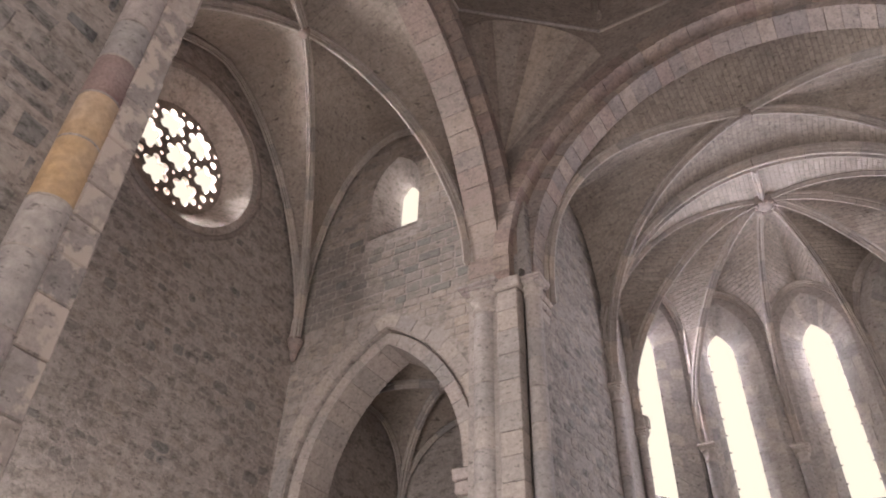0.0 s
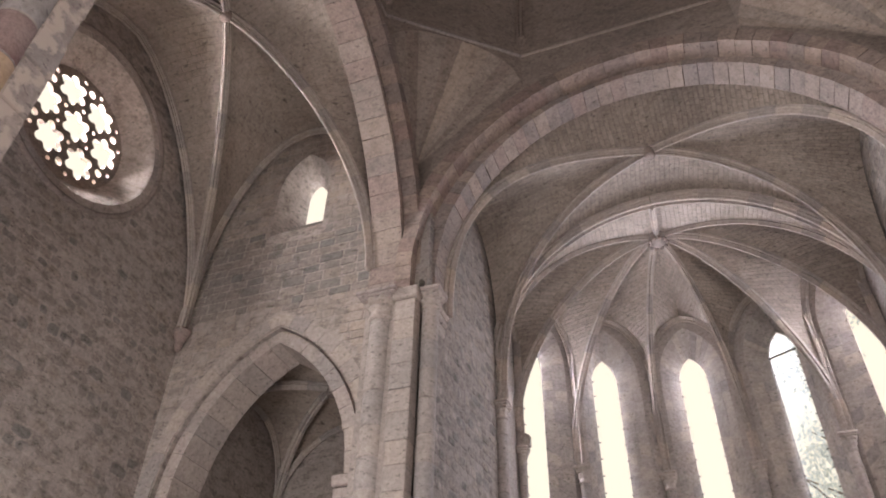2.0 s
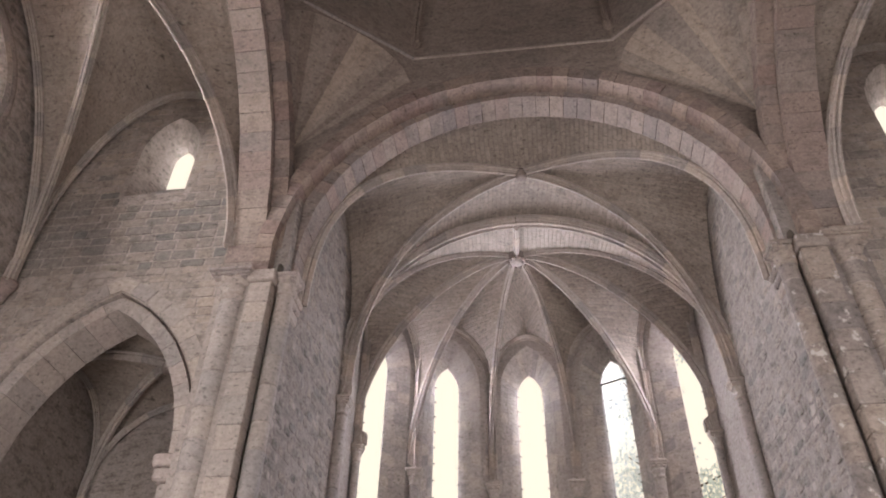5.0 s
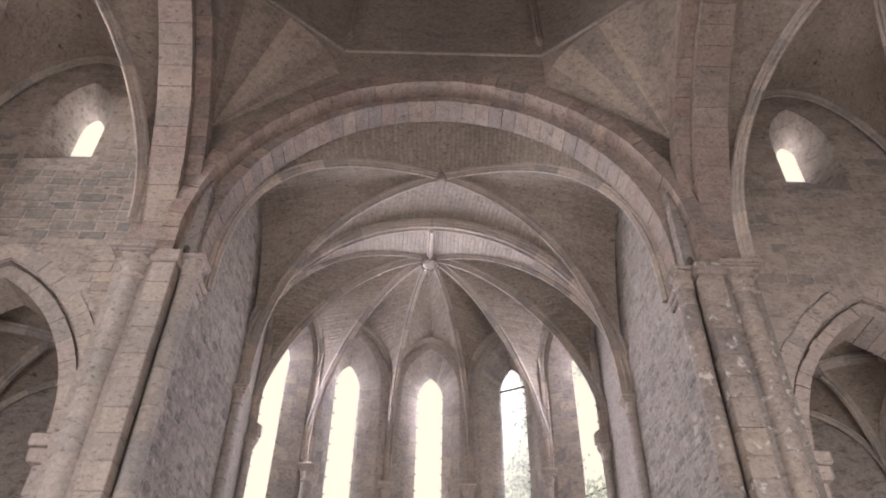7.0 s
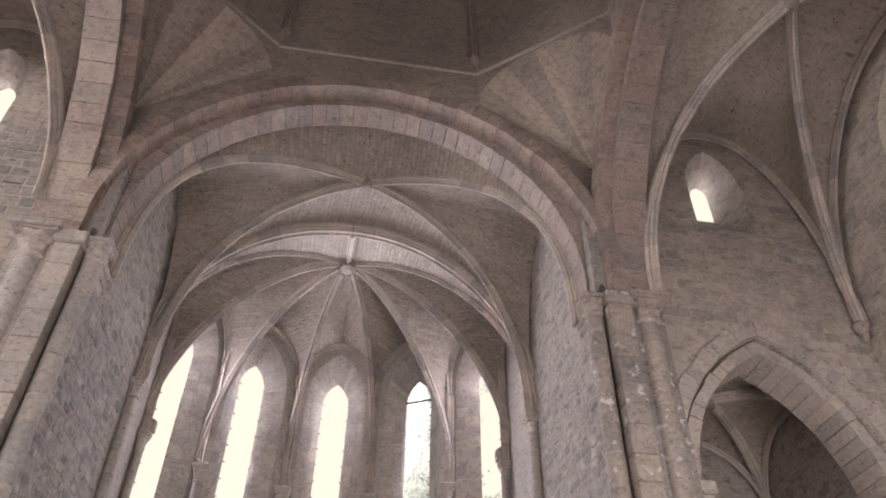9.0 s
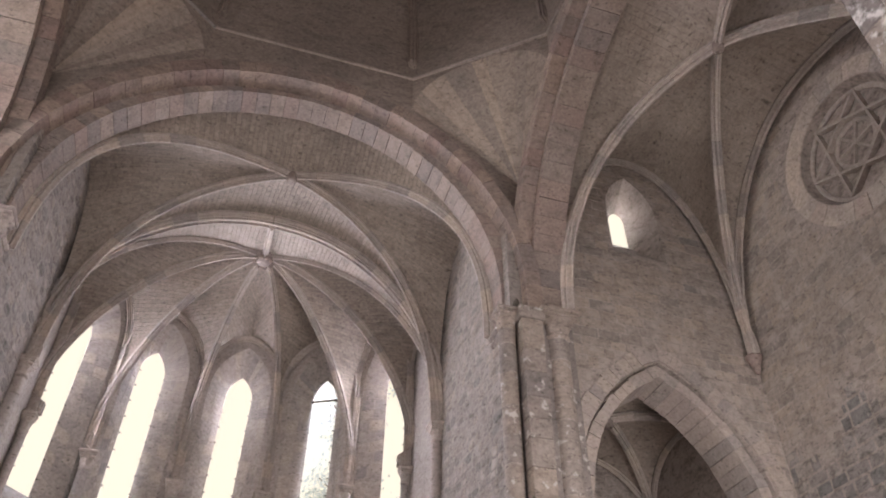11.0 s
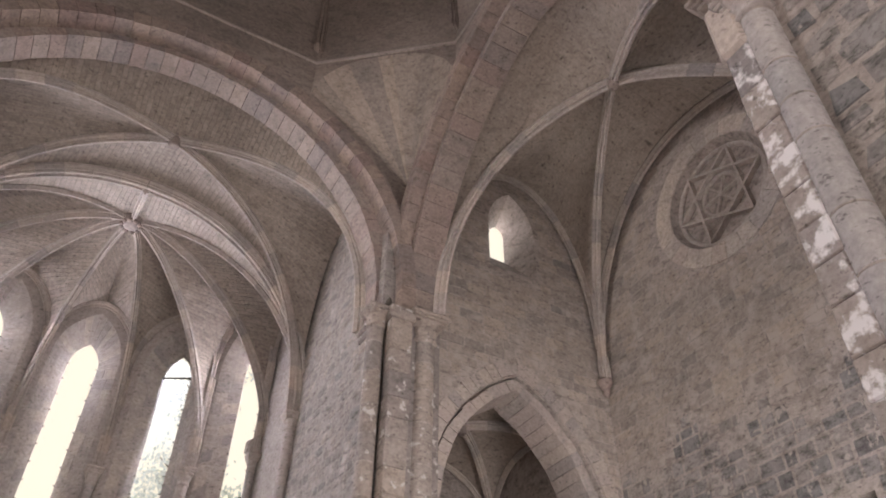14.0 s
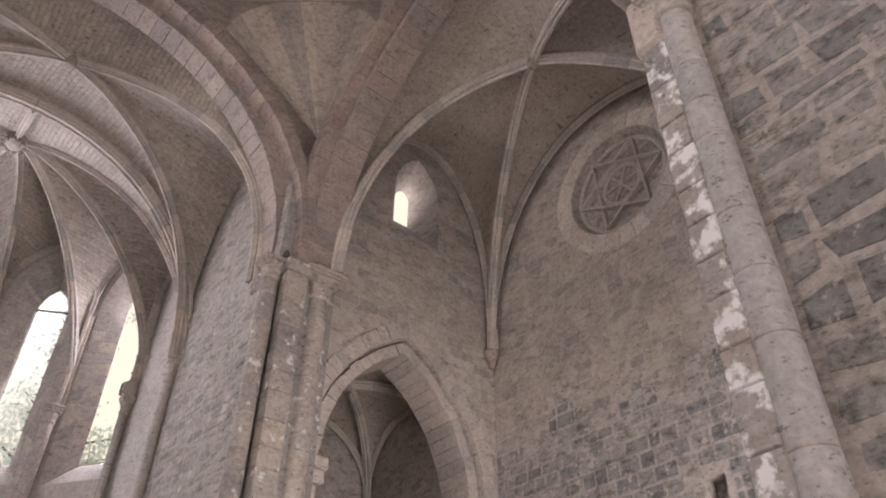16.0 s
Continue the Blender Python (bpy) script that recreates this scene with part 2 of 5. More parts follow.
def wall_mesh(bm, M, outline, holes, thick):
    """A wall with openings: holes are (inner outline, outer outline) with equal counts, in u, v."""
    loops_in, loops_out = [], []
    for k, (a, b) in enumerate([(outline, outline)] + list(holes)):
        vi = [bm.verts.new(M @ Vector((u, v, 0))) for u, v in a]
        vo = [bm.verts.new(M @ Vector((u, v, -thick))) for u, v in b]
        loops_in.append(vi)
        loops_out.append(vo)
        c = len(vi)
        for i in range(c):
            bm.faces.new((vi[i], vi[(i + 1) % c], vo[(i + 1) % c], vo[i]))
    for loops in (loops_in, loops_out):
        es = []
        for vs in loops:
            c = len(vs)
            for i in range(c):
                es.append(bm.edges.get((vs[i], vs[(i + 1) % c])))
        bmesh.ops.triangle_fill(bm, use_beauty=True, use_dissolve=False, edges=es)
    bmesh.ops.recalc_face_normals(bm, faces=bm.faces[:])


def arc_half(a, h, n=12):
    """Half of a pointed arch from (-a, 0) to (0, h): two-centred when steep, else an ellipse."""
    pts = []
    if h >= a * 0.999:
        r = (a * a + h * h) / (2 * a)
        end = math.asin(min(1.0, h / r))
        for i in range(n + 1):
            q = end * i / n
            pts.append((-a + r - r * math.cos(q), r * math.sin(q)))
    else:
        for i in range(n + 1):
            q = math.pi / 2 * i / n
            pts.append((-a * math.cos(q), h * math.sin(q)))
    return pts


def arch_pts(c, zs, a, h, n=12, stilt=0.0):
    """Full arch outline in u, v from left springing to right."""
    left = arc_half(a, h, n)
    pts = [(c + x, zs + stilt + z) for x, z in left] + [(c - x, zs + stilt + z) for x, z in reversed(left[:-1])]
    if stilt:
        pts = [(c - a, zs)] + pts + [(c + a, zs)]
    return pts


def resample(pts, n):
    pts = [Vector(p) for p in pts]
    d = [0.0]
    for a, b in zip(pts, pts[1:]):
        d.append(d[-1] + (b - a).length)
    out, k = [], 0
    for i in range(n + 1):
        s = d[-1] * i / n
        while k < len(pts) - 2 and d[k + 1] < s:
            k += 1
        f = (s - d[k]) / max(1e-9, d[k + 1] - d[k])
        out.append(pts[k].lerp(pts[k + 1], min(1, max(0, f))))
    return out


def rib_profile(w, d):
    h = [(-w / 2, 0.0), (-w / 2, -d * 0.3), (-w * 0.24, -d * 0.38), (-w * 0.42, -d * 0.55), (-w * 0.37, -d * 0.74), (-w * 0.15, -d * 0.62), (-w * 0.13, -d * 0.94)]
    return h + [(0.0, -d)] + [(-x, y) for x, y in reversed(h)]


def plain_profile(w, d):
    return [(-w / 2, 0.0), (-w / 2, -d * 0.82), (-w * 0.4, -d), (w * 0.4, -d), (w / 2, -d * 0.82), (w / 2, 0.0)]


def sweep(bm, pts, side, prof, stone_len=0.55, gap=0.004, flat=None):
    """Sweep a profile along a curve as a row of cut stones. side: horizontal vector across the curve; profile y is outward (up)."""
    length = sum((b - a).length for a, b in zip(pts, pts[1:]))
    stones = max(1, round(length / stone_len))
    sub = 2
    P = resample(pts, stones * sub)
    side = Vector(side).normalized()
    for s in range(stones):
        jit = 1 + random.uniform(-0.03, 0.03)
        rings = []
        for j in range(sub + 1):
            i = s * sub + j
            t = (P[min(i + 1, len(P) - 1)] - P[max(i - 1, 0)]).normalized()
            up = side.cross(t).normalized()
            if flat is not None and up.dot(flat) < 0:
                up = -up
            elif flat is None and up.z < 0:
                up = -up
            c = P[i] + t * (gap if j == 0 else -gap if j == sub else 0)
            rings.append([bm.verts.new(c + side * (x * jit) + up * (y * jit)) for x, y in prof])
        for a, b in zip(rings, rings[1:]):
            m = len(prof)
            for k in range(m):
                bm.faces.new((a[k], a[(k + 1) % m], b[(k + 1) % m], b[k]))
        bm.faces.new(rings[0])
        bm.faces.new(list(reversed(rings[-1])))
    bmesh.ops.recalc_face_normals(bm, faces=bm.faces[:])


def ruled(bm, A, B, sag=0.0, rows=8, flip=None):
    """Web between two curves of equal count, with metre UVs for its coursing; sag lifts the middle."""
    uv = bm.loops.layers.uv.verify()
    grid = []
    n = len(A)
    la = [0.0]
    for i in range(1, n):
        la.append(la[-1] + ((A[i] - A[i - 1]).length + (B[i] - B[i - 1]).length) / 2)
    for i in range(n):
        row = []
        for j in range(rows + 1):
            f = j / rows
            p = A[i].lerp(B[i], f)
            p.z += sag * 4 * f * (1 - f)
            row.append((bm.verts.new(p), (f * (A[i] - B[i]).length, la[i])))
        grid.append(row)
    for i in range(n - 1):
        for j in range(rows):
            q = [grid[i][j], grid[i][j + 1], grid[i + 1][j + 1], grid[i + 1][j]]
            if (q[0][0].co - q[3][0].co).length < 1e-5:
                q = q[:3]
            elif (q[1][0].co - q[2][0].co).length < 1e-5:
                q = [q[0], q[1], q[3]]
            try:
                f = bm.faces.new([v for v, _ in q])
            except ValueError:
                continue
            f.smooth = True
            for lp, (_, c) in zip(f.loops, q):
                lp[uv].uv = c


def curve_between(A, C, n=16, kick=0.0, p=2.0):
    """Half arch from springing A up to crown C (3D), with an upright start of height kick; p over 2 fills the haunches."""
    A, C = Vector(A), Vector(C)
    S = Vector((A.x, A.y, A.z + kick))
    d = Vector((C.x - S.x, C.y - S.y, 0))
    h = C.z - S.z
    pts = []
    for i in range(n + 1):
        q = math.pi / 2 * i / n
        pts.append(S + d * (1 - max(0.0, math.cos(q)) ** (2 / p)) + Vector((0, 0, h * math.sin(q) ** (2 / p))))
    pts[-1] = C.copy()
    if kick > 0:
        pts = [A] + pts
    return pts


def lathe(bm, prof, x, y, seg=20, a0=0.0, a1=2 * math.pi, m=None):
    """Turn (radius, z) about a vertical axis at x, y."""
    full = abs(a1 - a0 - 2 * math.pi) < 1e-6
    k = seg if full else seg + 1
    rings = [[bm.verts.new((x + r * math.cos(a0 + (a1 - a0) * i / seg), y + r * math.sin(a0 + (a1 - a0) * i / seg), z)) for i in range(k)] for r, z in prof]
    for a, b in zip(rings, rings[1:]):
        for i in range(seg):
            j = (i + 1) % k
            f = bm.faces.new((a[i], a[j], b[j], b[i]))
            f.smooth = True
    bm.faces.new(list(reversed(rings[0])))
    bm.faces.new(rings[-1])


# ---------------------------------------------------------------- plan
WC = 4.36           # half width of the choir at its arch; it narrows to 4.1 at the apse
Y_CHOIR = 10.1      # face of the choir arch
Y_TRANS = 13.67     # choir and apse meet
Y_EAST = 10.2       # east wall of the transept
X_NORTH, X_SOUTH = -9.95, 9.65
Y_WEST = 2.0        # west wall of the transept
CY = 6.1            # middle of the crossing
Z_CAP = 9.6         # springing of the great arches
Z_OCT = 15.9        # foot of the octagon
APSE = [Vector((-0.13 + x, y, 0)) for x, y in ((-3.9, 15.2), (-2.87, 16.7), (-1.03, 17.7), (1.03, 17.7), (2.87, 16.7), (3.9, 15.2))]
APSE_BOSS = Vector((-0.23, 15.2, 14.0))
Z_APSE_CAP = 8.8
up_z = Vector((0, 0, 1))


def rect(u0, u1, v0, v1):
    return [(u0, v0), (u1, v0), (u1, v1), (u0, v1)]


def gate(c, v0, zs, a, h, n=10):
    """Outline of an arched opening from its sill v0."""
    return [(c - a, v0)] + arch_pts(c, zs, a, h, n) + [(c + a, v0)]


def circle(u, v, r, n=40):
    return [(u + r * math.cos(2 * math.pi * i / n), v + r * math.sin(2 * math.pi * i / n)) for i in range(n)]


def build_wall(name, M, outline, holes, thick, mat, label):
    bm = bmesh.new()
    wall_mesh(bm, M, outline, holes, thick)
    return setting(name, bm, mat, label, "wall")


# ground and floor
bm = bmesh.new()
box(bm, -13, 13, -18, 20, -0.3, 0.0)
floor = setting("floor", bm, M_FLOOR, "worn grey stone floor of the church", "floor")
bm = bmesh.new()
bmesh.ops.create_grid(bm, x_segments=2, y_segments=2, size=900, matrix=Matrix.Translation((0, 0, -0.32)))
M_GRASS = stone("meadow", (0.08, 0.11, 0.04), (0.05, 0.08, 0.03), scale=0.3)
setting("ground", bm, M_GRASS, "green meadow round the church", "ground")

# transept walls
F_EAST = frame_of((0, Y_EAST, 0), (1, 0, 0))
n_arch = gate(-7.5, 0.0, 6.4, 2.08, 3.24)
s_arch = gate(7.35, 0.0, 6.3, 1.92, 2.94)
n_win_in, n_win_out = gate(-7.6, 12.2, 13.55, 0.66, 1.08, 6), gate(-7.77, 13.24, 14.02, 0.24, 0.41, 6)
s_win_in, s_win_out = gate(7.48, 11.9, 13.2, 0.63, 1.15, 6), gate(7.66, 13.02, 13.78, 0.205, 0.29, 6)
wall_ne = build_wall("wall_north_transept_east", F_EAST, rect(X_NORTH, -4.4, -0.1, 16.4), [(n_arch, n_arch), (n_win_in, n_win_out)], 0.9, M_MORTAR, "weathered stone wall with a pointed chapel arch and small window")
wall_se = build_wall("wall_south_transept_east", F_EAST, rect(4.4, X_SOUTH, -0.1, 16.4), [(s_arch, s_arch), (s_win_in, s_win_out), (rect(6.42, 6.56, 12.85, 12.98), rect(6.42, 6.56, 12.85, 12.98))], 0.9, M_MORTAR, "weathered stone wall with a broken pointed arch and small window")
F_NORTH = frame_of((X_NORTH, 0, 0), (0, 1, 0))
F_SOUTH = frame_of((X_SOUTH, 0, 0), (0, -1, 0))
ROSE_N, ROSE_NO = (6.28, 12.55), (6.42, 12.66)
ROSE_S, ROSE_SO = (6.27, 12.13), (6.36, 12.24)
wall_n = build_wall("wall_north_end", F_NORTH, rect(Y_WEST - 0.9, Y_EAST + 0.9, -0.1, 16.4), [(circle(*ROSE_N, 1.74), circle(*ROSE_NO, 1.12))], 0.75, M_MORTAR, "rubble end wall pierced by a round rose window")
wall_s = build_wall("wall_south_end", F_SOUTH, rect(-Y_EAST - 0.9, -Y_WEST + 0.9, -0.1, 16.4), [(circle(-ROSE_S[0], ROSE_S[1], 1.24), circle(-ROSE_SO[0], ROSE_SO[1], 1.12)), (rect(-5.8, -5.45, 5.25, 5.7), rect(-5.8, -5.45, 5.25, 5.7))], 0.3, M_MORTAR, "tall block wall with a blind round window")
bm = bmesh.new()
box(bm, X_SOUTH + 0.305, X_SOUTH + 0.9, Y_WEST - 0.9, Y_EAST + 0.9, -0.1, 16.4)
setting("wall_south_backing", bm, M_MORTAR, "masonry filling behind the blind round window", "wall")
# unseen arched gaps, added low in the west walls to let fill light in
W_FILL_GAP_N, W_FILL_GAP_S = gate(7.4, 0.1, 3.6, 1.5, 1.6), gate(-7.3, 0.1, 3.6, 1.5, 1.6)
F_WESTN = frame_of((0, Y_WEST, 0), (-1, 0, 0))
wall_nw = build_wall("wall_north_transept_west", F_WESTN, rect(5.0, -X_NORTH, -0.1, 16.4), [(W_FILL_GAP_N, W_FILL_GAP_N)], 0.9, M_MORTAR, "plain stone west wall of the transept")
wall_sw = build_wall("wall_south_transept_west", F_WESTN, rect(-X_SOUTH, -5.0, -0.1, 16.4), [(W_FILL_GAP_S, W_FILL_GAP_S)], 0.9, M_MORTAR, "plain stone west wall of the transept")

# choir walls
SKEW = Vector((4.1 - WC, Y_TRANS + 0.354 - Y_CHOIR, 0)).normalized()
F_CHOIRN = frame_of(Vector((-WC, Y_CHOIR, 0)) - Vector((-SKEW.x, SKEW.y, 0)) * Y_CHOIR, (-SKEW.x, SKEW.y, 0))
F_CHOIRS = frame_of(Vector((WC, Y_CHOIR, 0)) + Vector((-SKEW.x, -SKEW.y, 0)) * Y_CHOIR, (-SKEW.x, -SKEW.y, 0))
wall_cn = build_wall("wall_choir_north", F_CHOIRN, rect(Y_CHOIR + 0.01, Y_TRANS + 0.35, -0.1, 14.6), [], 0.9, M_CHOIR, "rubble side wall of the choir")
wall_cs = build_wall("wall_choir_south", F_CHOIRS, rect(-Y_TRANS - 0.35, -Y_CHOIR - 0.01, -0.1, 14.6), [], 0.9, M_CHOIR, "rubble side wall of the choir")
# apse: five sides, each with a tall splayed lancet
apse_walls = []
APSE_C = Vector((-0.13, 14.6, 0))
CORNER = []
for p in APSE:
    d = (p - APSE_C).normalized()
    CORNER.append(p + d * 0.13)
for i in range(5):
    P, Q = CORNER[i], CORNER[i + 1]
    L = (Q - P).length
    F = frame_of(P, Q - P)
    inner = gate(L / 2, 7.1, 11.45, 0.8, 1.38, 8)
    outer = gate(L / 2, 7.62, 11.45, 0.345, 0.66, 8)
    ob = build_wall("wall_apse", F, rect(-0.001, L + 0.001, -0.1, 14.2), [(inner, outer)], 0.42, M_ASHLAR, "ashlar apse wall with a tall splayed lancet opening")
    apse_walls.append((ob, F, L, inner, outer))

for P, Q in ((Vector((-4.1, Y_TRANS + 0.36, 0)), CORNER[0]), (CORNER[5], Vector((4.1, Y_TRANS + 0.36, 0)))):
    build_wall("wall_apse_return", frame_of(P, Q - P), rect(0.0, (Q - P).length, -0.1, 14.6), [], 0.9, M_ASHLAR, "short straight wall between choir and apse")

# nave, behind and beside the camera
F_NAVEN = frame_of((-4.72, 0, 0), (0, 1, 0))
F_NAVES = frame_of((4.72, 0, 0), (0, -1, 0))
# the hole in each nave side wall is added out of view for a fill lamp
wall_nn = build_wall("wall_nave_north", F_NAVEN, rect(-16, 1.85, -0.1, 15), [(rect(-7.2, -4.8, 2.0, 7.0), rect(-7.2, -4.8, 2.0, 7.0))], 1.0, M_MORTAR, "rough rubble nave wall with wide mortar joints")
wall_ns = build_wall("wall_nave_south", F_NAVES, rect(-1.85, 16, -0.1, 15), [(rect(4.8, 7.2, 2.0, 7.0), rect(4.8, 7.2, 2.0, 7.0))], 1.0, M_MORTAR, "rough block nave wall with worn joints")
F_WEST = frame_of((0, -16, 0), (-1, 0, 0))
west_in = gate(0, 0.1, 6.0, 2.6, 3.0)
build_wall("wall_nave_west", F_WEST, rect(-4.72, 4.72, -0.1, 15), [(west_in, west_in)], 1.0, M_MORTAR, "west wall with a wide arched opening")


# ---------------------------------------------------------------- great arches
def ring_arch(parent, M, c, zs, a, h, depth, w0, w1, count, mat, stilt=0.0, jitter=0.007, name="voussoir", chip=0.0):
    """A ring of separate voussoirs; in wall frame M, from w0 to w1 across the wall, intrados half span a."""
    pts = [Vector((u, v)) for u, v in arch_pts(c, zs, a, h, 24, stilt)]
    pts = resample([Vector((p.x, p.y, 0)) for p in pts], count * 2)
    rnd = random.Random(int(1000 * (a + abs(c) + depth)) + count)
    for k in range(count):
        i = 2 * k
        cells = []
        j = rnd.uniform(-jitter, jitter)
        dd = depth * (1 - chip * rnd.random())
        for q, sgn in ((i, 1), (i + 1, 0), (i + 2, -1)):
            t = (pts[min(q + 1, len(pts) - 1)] - pts[max(q - 1, 0)]).normalized()
            nrm = Vector((-t.y, t.x, 0))
            p = pts[q] + t * 0.005 * sgn
            a0, a1 = p + nrm * j, p + nrm * (dd + j)
            cells.append([(a0, w0 + j), (a1, w0 + j), (a1, w1), (a0, w1)])
        bm = bmesh.new()
        rows = [[bm.verts.new(M @ Vector((p.x, p.y, w))) for p, w in r] for r in cells]
        for r, s in zip(rows, rows[1:]):
            for m in range(4):
                bm.faces.new((r[m], r[(m + 1) % 4], s[(m + 1) % 4], s[m]))
        bm.faces.new(rows[0])
        bm.faces.new(list(reversed(rows[2])))
        bmesh.ops.recalc_face_normals(bm, faces=bm.faces[:])
        part(name, bm, mat, parent)


def wall_over(name, M, half, c, zs, a, h, stilt, top, thick, label):
    """Wall above a great arch."""
    arc = arch_pts(c, zs, a, h, 24, stilt)
    out = [(c - half, zs)] + arc + [(c + half, zs), (c + half, top), (c - half, top)]
    return build_wall(name, M, out, [], thick, M_PLASTER, label)


F_CE = frame_of((0, Y_CHOIR, 0), (1, 0, 0))
# choir arch
choir_arch = thing("choir_arch", "broad round arch of reddish and pale voussoirs before the choir", "arch")
ring_arch(choir_arch, F_CE, 0, Z_CAP, 4.29, 4.27, 0.5, -0.22, -0.8, 49, M_VOUS, 0.6, 0.007)
ring_arch(choir_arch, F_CE, 0, Z_CAP, 4.62, 4.4, 0.32, 0.2, -0.218, 47, M_REDST, 0.6, 0.008)
wall_over("wall_over_choir_arch", F_CE, 5.6, 0, Z_CAP, 4.8, 4.62, 0.6, Z_OCT + 0.1, 0.8, "plastered wall over the choir arch")
F_CN = frame_of((-4.75, 0, 0), (0, 1, 0))
F_CS = frame_of((4.75, 0, 0), (0, -1, 0))
for s, F, nm in ((-1, F_CN, "north"), (1, F_CS, "south")):
    arch = thing("crossing_arch", "tall pointed crossing arch of pale and pink voussoirs", "arch", group="crossing arches")
    cu = CY if s < 0 else -CY
    half, rise, stilt = (3.88, 5.25, 0.35) if s < 0 else (3.95, 4.75, 0.3)
    ring_arch(arch, F, cu, Z_CAP, half, rise, 0.5, -0.1, -0.75, 36, M_VOUS, stilt)
    ring_arch(arch, F, cu, Z_CAP, half + 0.16, rise + 0.2, 0.32, 0.22, -0.098, 38, M_REDST, stilt)
    wall_over("wall_over_%s_arch" % nm, F, half + 0.42, cu, Z_CAP, half + 0.3, rise + 0.34, stilt, Z_OCT + 0.1, 0.75, "plastered wall over the crossing arch")
F_CW = frame_of((0, 2.1, 0), (-1, 0, 0))
west_arch = thing("crossing_arch", "pointed crossing arch towards the nave", "arch", group="crossing arches")
ring_arch(west_arch, F_CW, 0, 8.6, 4.15, 4.9, 0.5, 0.0, -0.7, 33, M_VOUS)
wall_over("wall_over_west_arch", F_CW, 5.5, 0, 8.6, 4.6, 5.4, 0.0, Z_OCT + 0.1, 0.7, "plastered wall over the nave arch")


# ---------------------------------------------------------------- piers
def shaft(parent, x, y, r, z0, z1, paint=(), mat=None):
    """A round shaft of separate drums with fine joints."""
    rnd = random.Random(int(x * 100 + y * 37))
    z = z0
    while z < z1 - 0.02:
        h = min(rnd.uniform(0.45, 0.85), z1 - z)
        if z1 - z - h < 0.25:
            h = z1 - z
        k = r * (1 + rnd.uniform(-0.015, 0.015))
        bm = bmesh.new()
        lathe(bm, [(k * 0.965, z + 0.002), (k, z + 0.02), (k, z + h - 0.02), (k * 0.965, z + h - 0.002)], x, y, 18)
        tone = next((m for a, b, m in paint if a <= z + h / 2 <= b), mat or M_SHAFT)
        part("drum", bm, tone, parent)
        bm = bmesh.new()
        lathe(bm, [(k * 0.99, z + h - 0.012), (k * 1.012, z + h - 0.006), (k * 1.012, z + h + 0.006), (k * 0.99, z + h + 0.012)], x, y, 18)
        part("joint", bm, M_MORTAR, parent)
        z += h


def course_pillar(parent, x0, x1, y0, y1, z0, z1, mat, rnd, name="ashlar"):
    """A square pier of stacked dressed stones."""
    z = z0
    while z < z1 - 0.02:
        h = min(rnd.uniform(0.32, 0.5), z1 - z)
        if z1 - z - h < 0.2:
            h = z1 - z
        j = rnd.uniform(-0.006, 0.006)
        bm = bmesh.new()
        box(bm, x0 - j, x1 + j, y0 - j, y1 + j, z + 0.003, z + h - 0.003, 0.014)
        part(name, bm, mat, parent)
        z += h


def capital(parent, x, y, r, z, h=0.5, square=0.36, mat=None):
    """Bell with necking, two tiers of leaf bosses and a moulded square abacus; its top is at z."""
    bm = bmesh.new()
    rings = [(1.0, 0.0), (1.18, 0.06), (1.18, 0.13), (1.0, 0.17), (1.04, 0.3), (1.2, 0.4), (1.28, 0.46), (1.12, 0.52), (1.22, 0.58), (1.42, 0.65), (1.56, 0.7), (1.5, 0.74), (1.4, 0.8)]
    lathe(bm, [(r * a, z - h + b * h) for a, b in rings], x, y, 32)
    for v in bm.verts:
        f = (v.co.z - (z - h)) / h
        if f > 0.27:
            q = math.atan2(v.co.y - y, v.co.x - x)
            k = 1 + 0.13 * math.cos(8 * q + (math.pi if f > 0.54 else 0)) * min(1.0, (f - 0.2) * 3)
            v.co.x, v.co.y = x + (v.co.x - x) * k, y + (v.co.y - y) * k
    part("bell", bm, mat or M_SHAFT, parent)
    bm = bmesh.new()
    box(bm, x - square, x + square, y - square, y + square, z - 0.07, z, 0.02)
    box(bm, x - square * 0.9, x + square * 0.9, y - square * 0.9, y + square * 0.9, z - 0.12, z - 0.072, 0.015)
    box(bm, x - square * 0.78, x + square * 0.78, y - square * 0.78, y + square * 0.78, z - 0.17, z - 0.122, 0.015)
    part("abacus", bm, mat or M_SHAFT, parent)


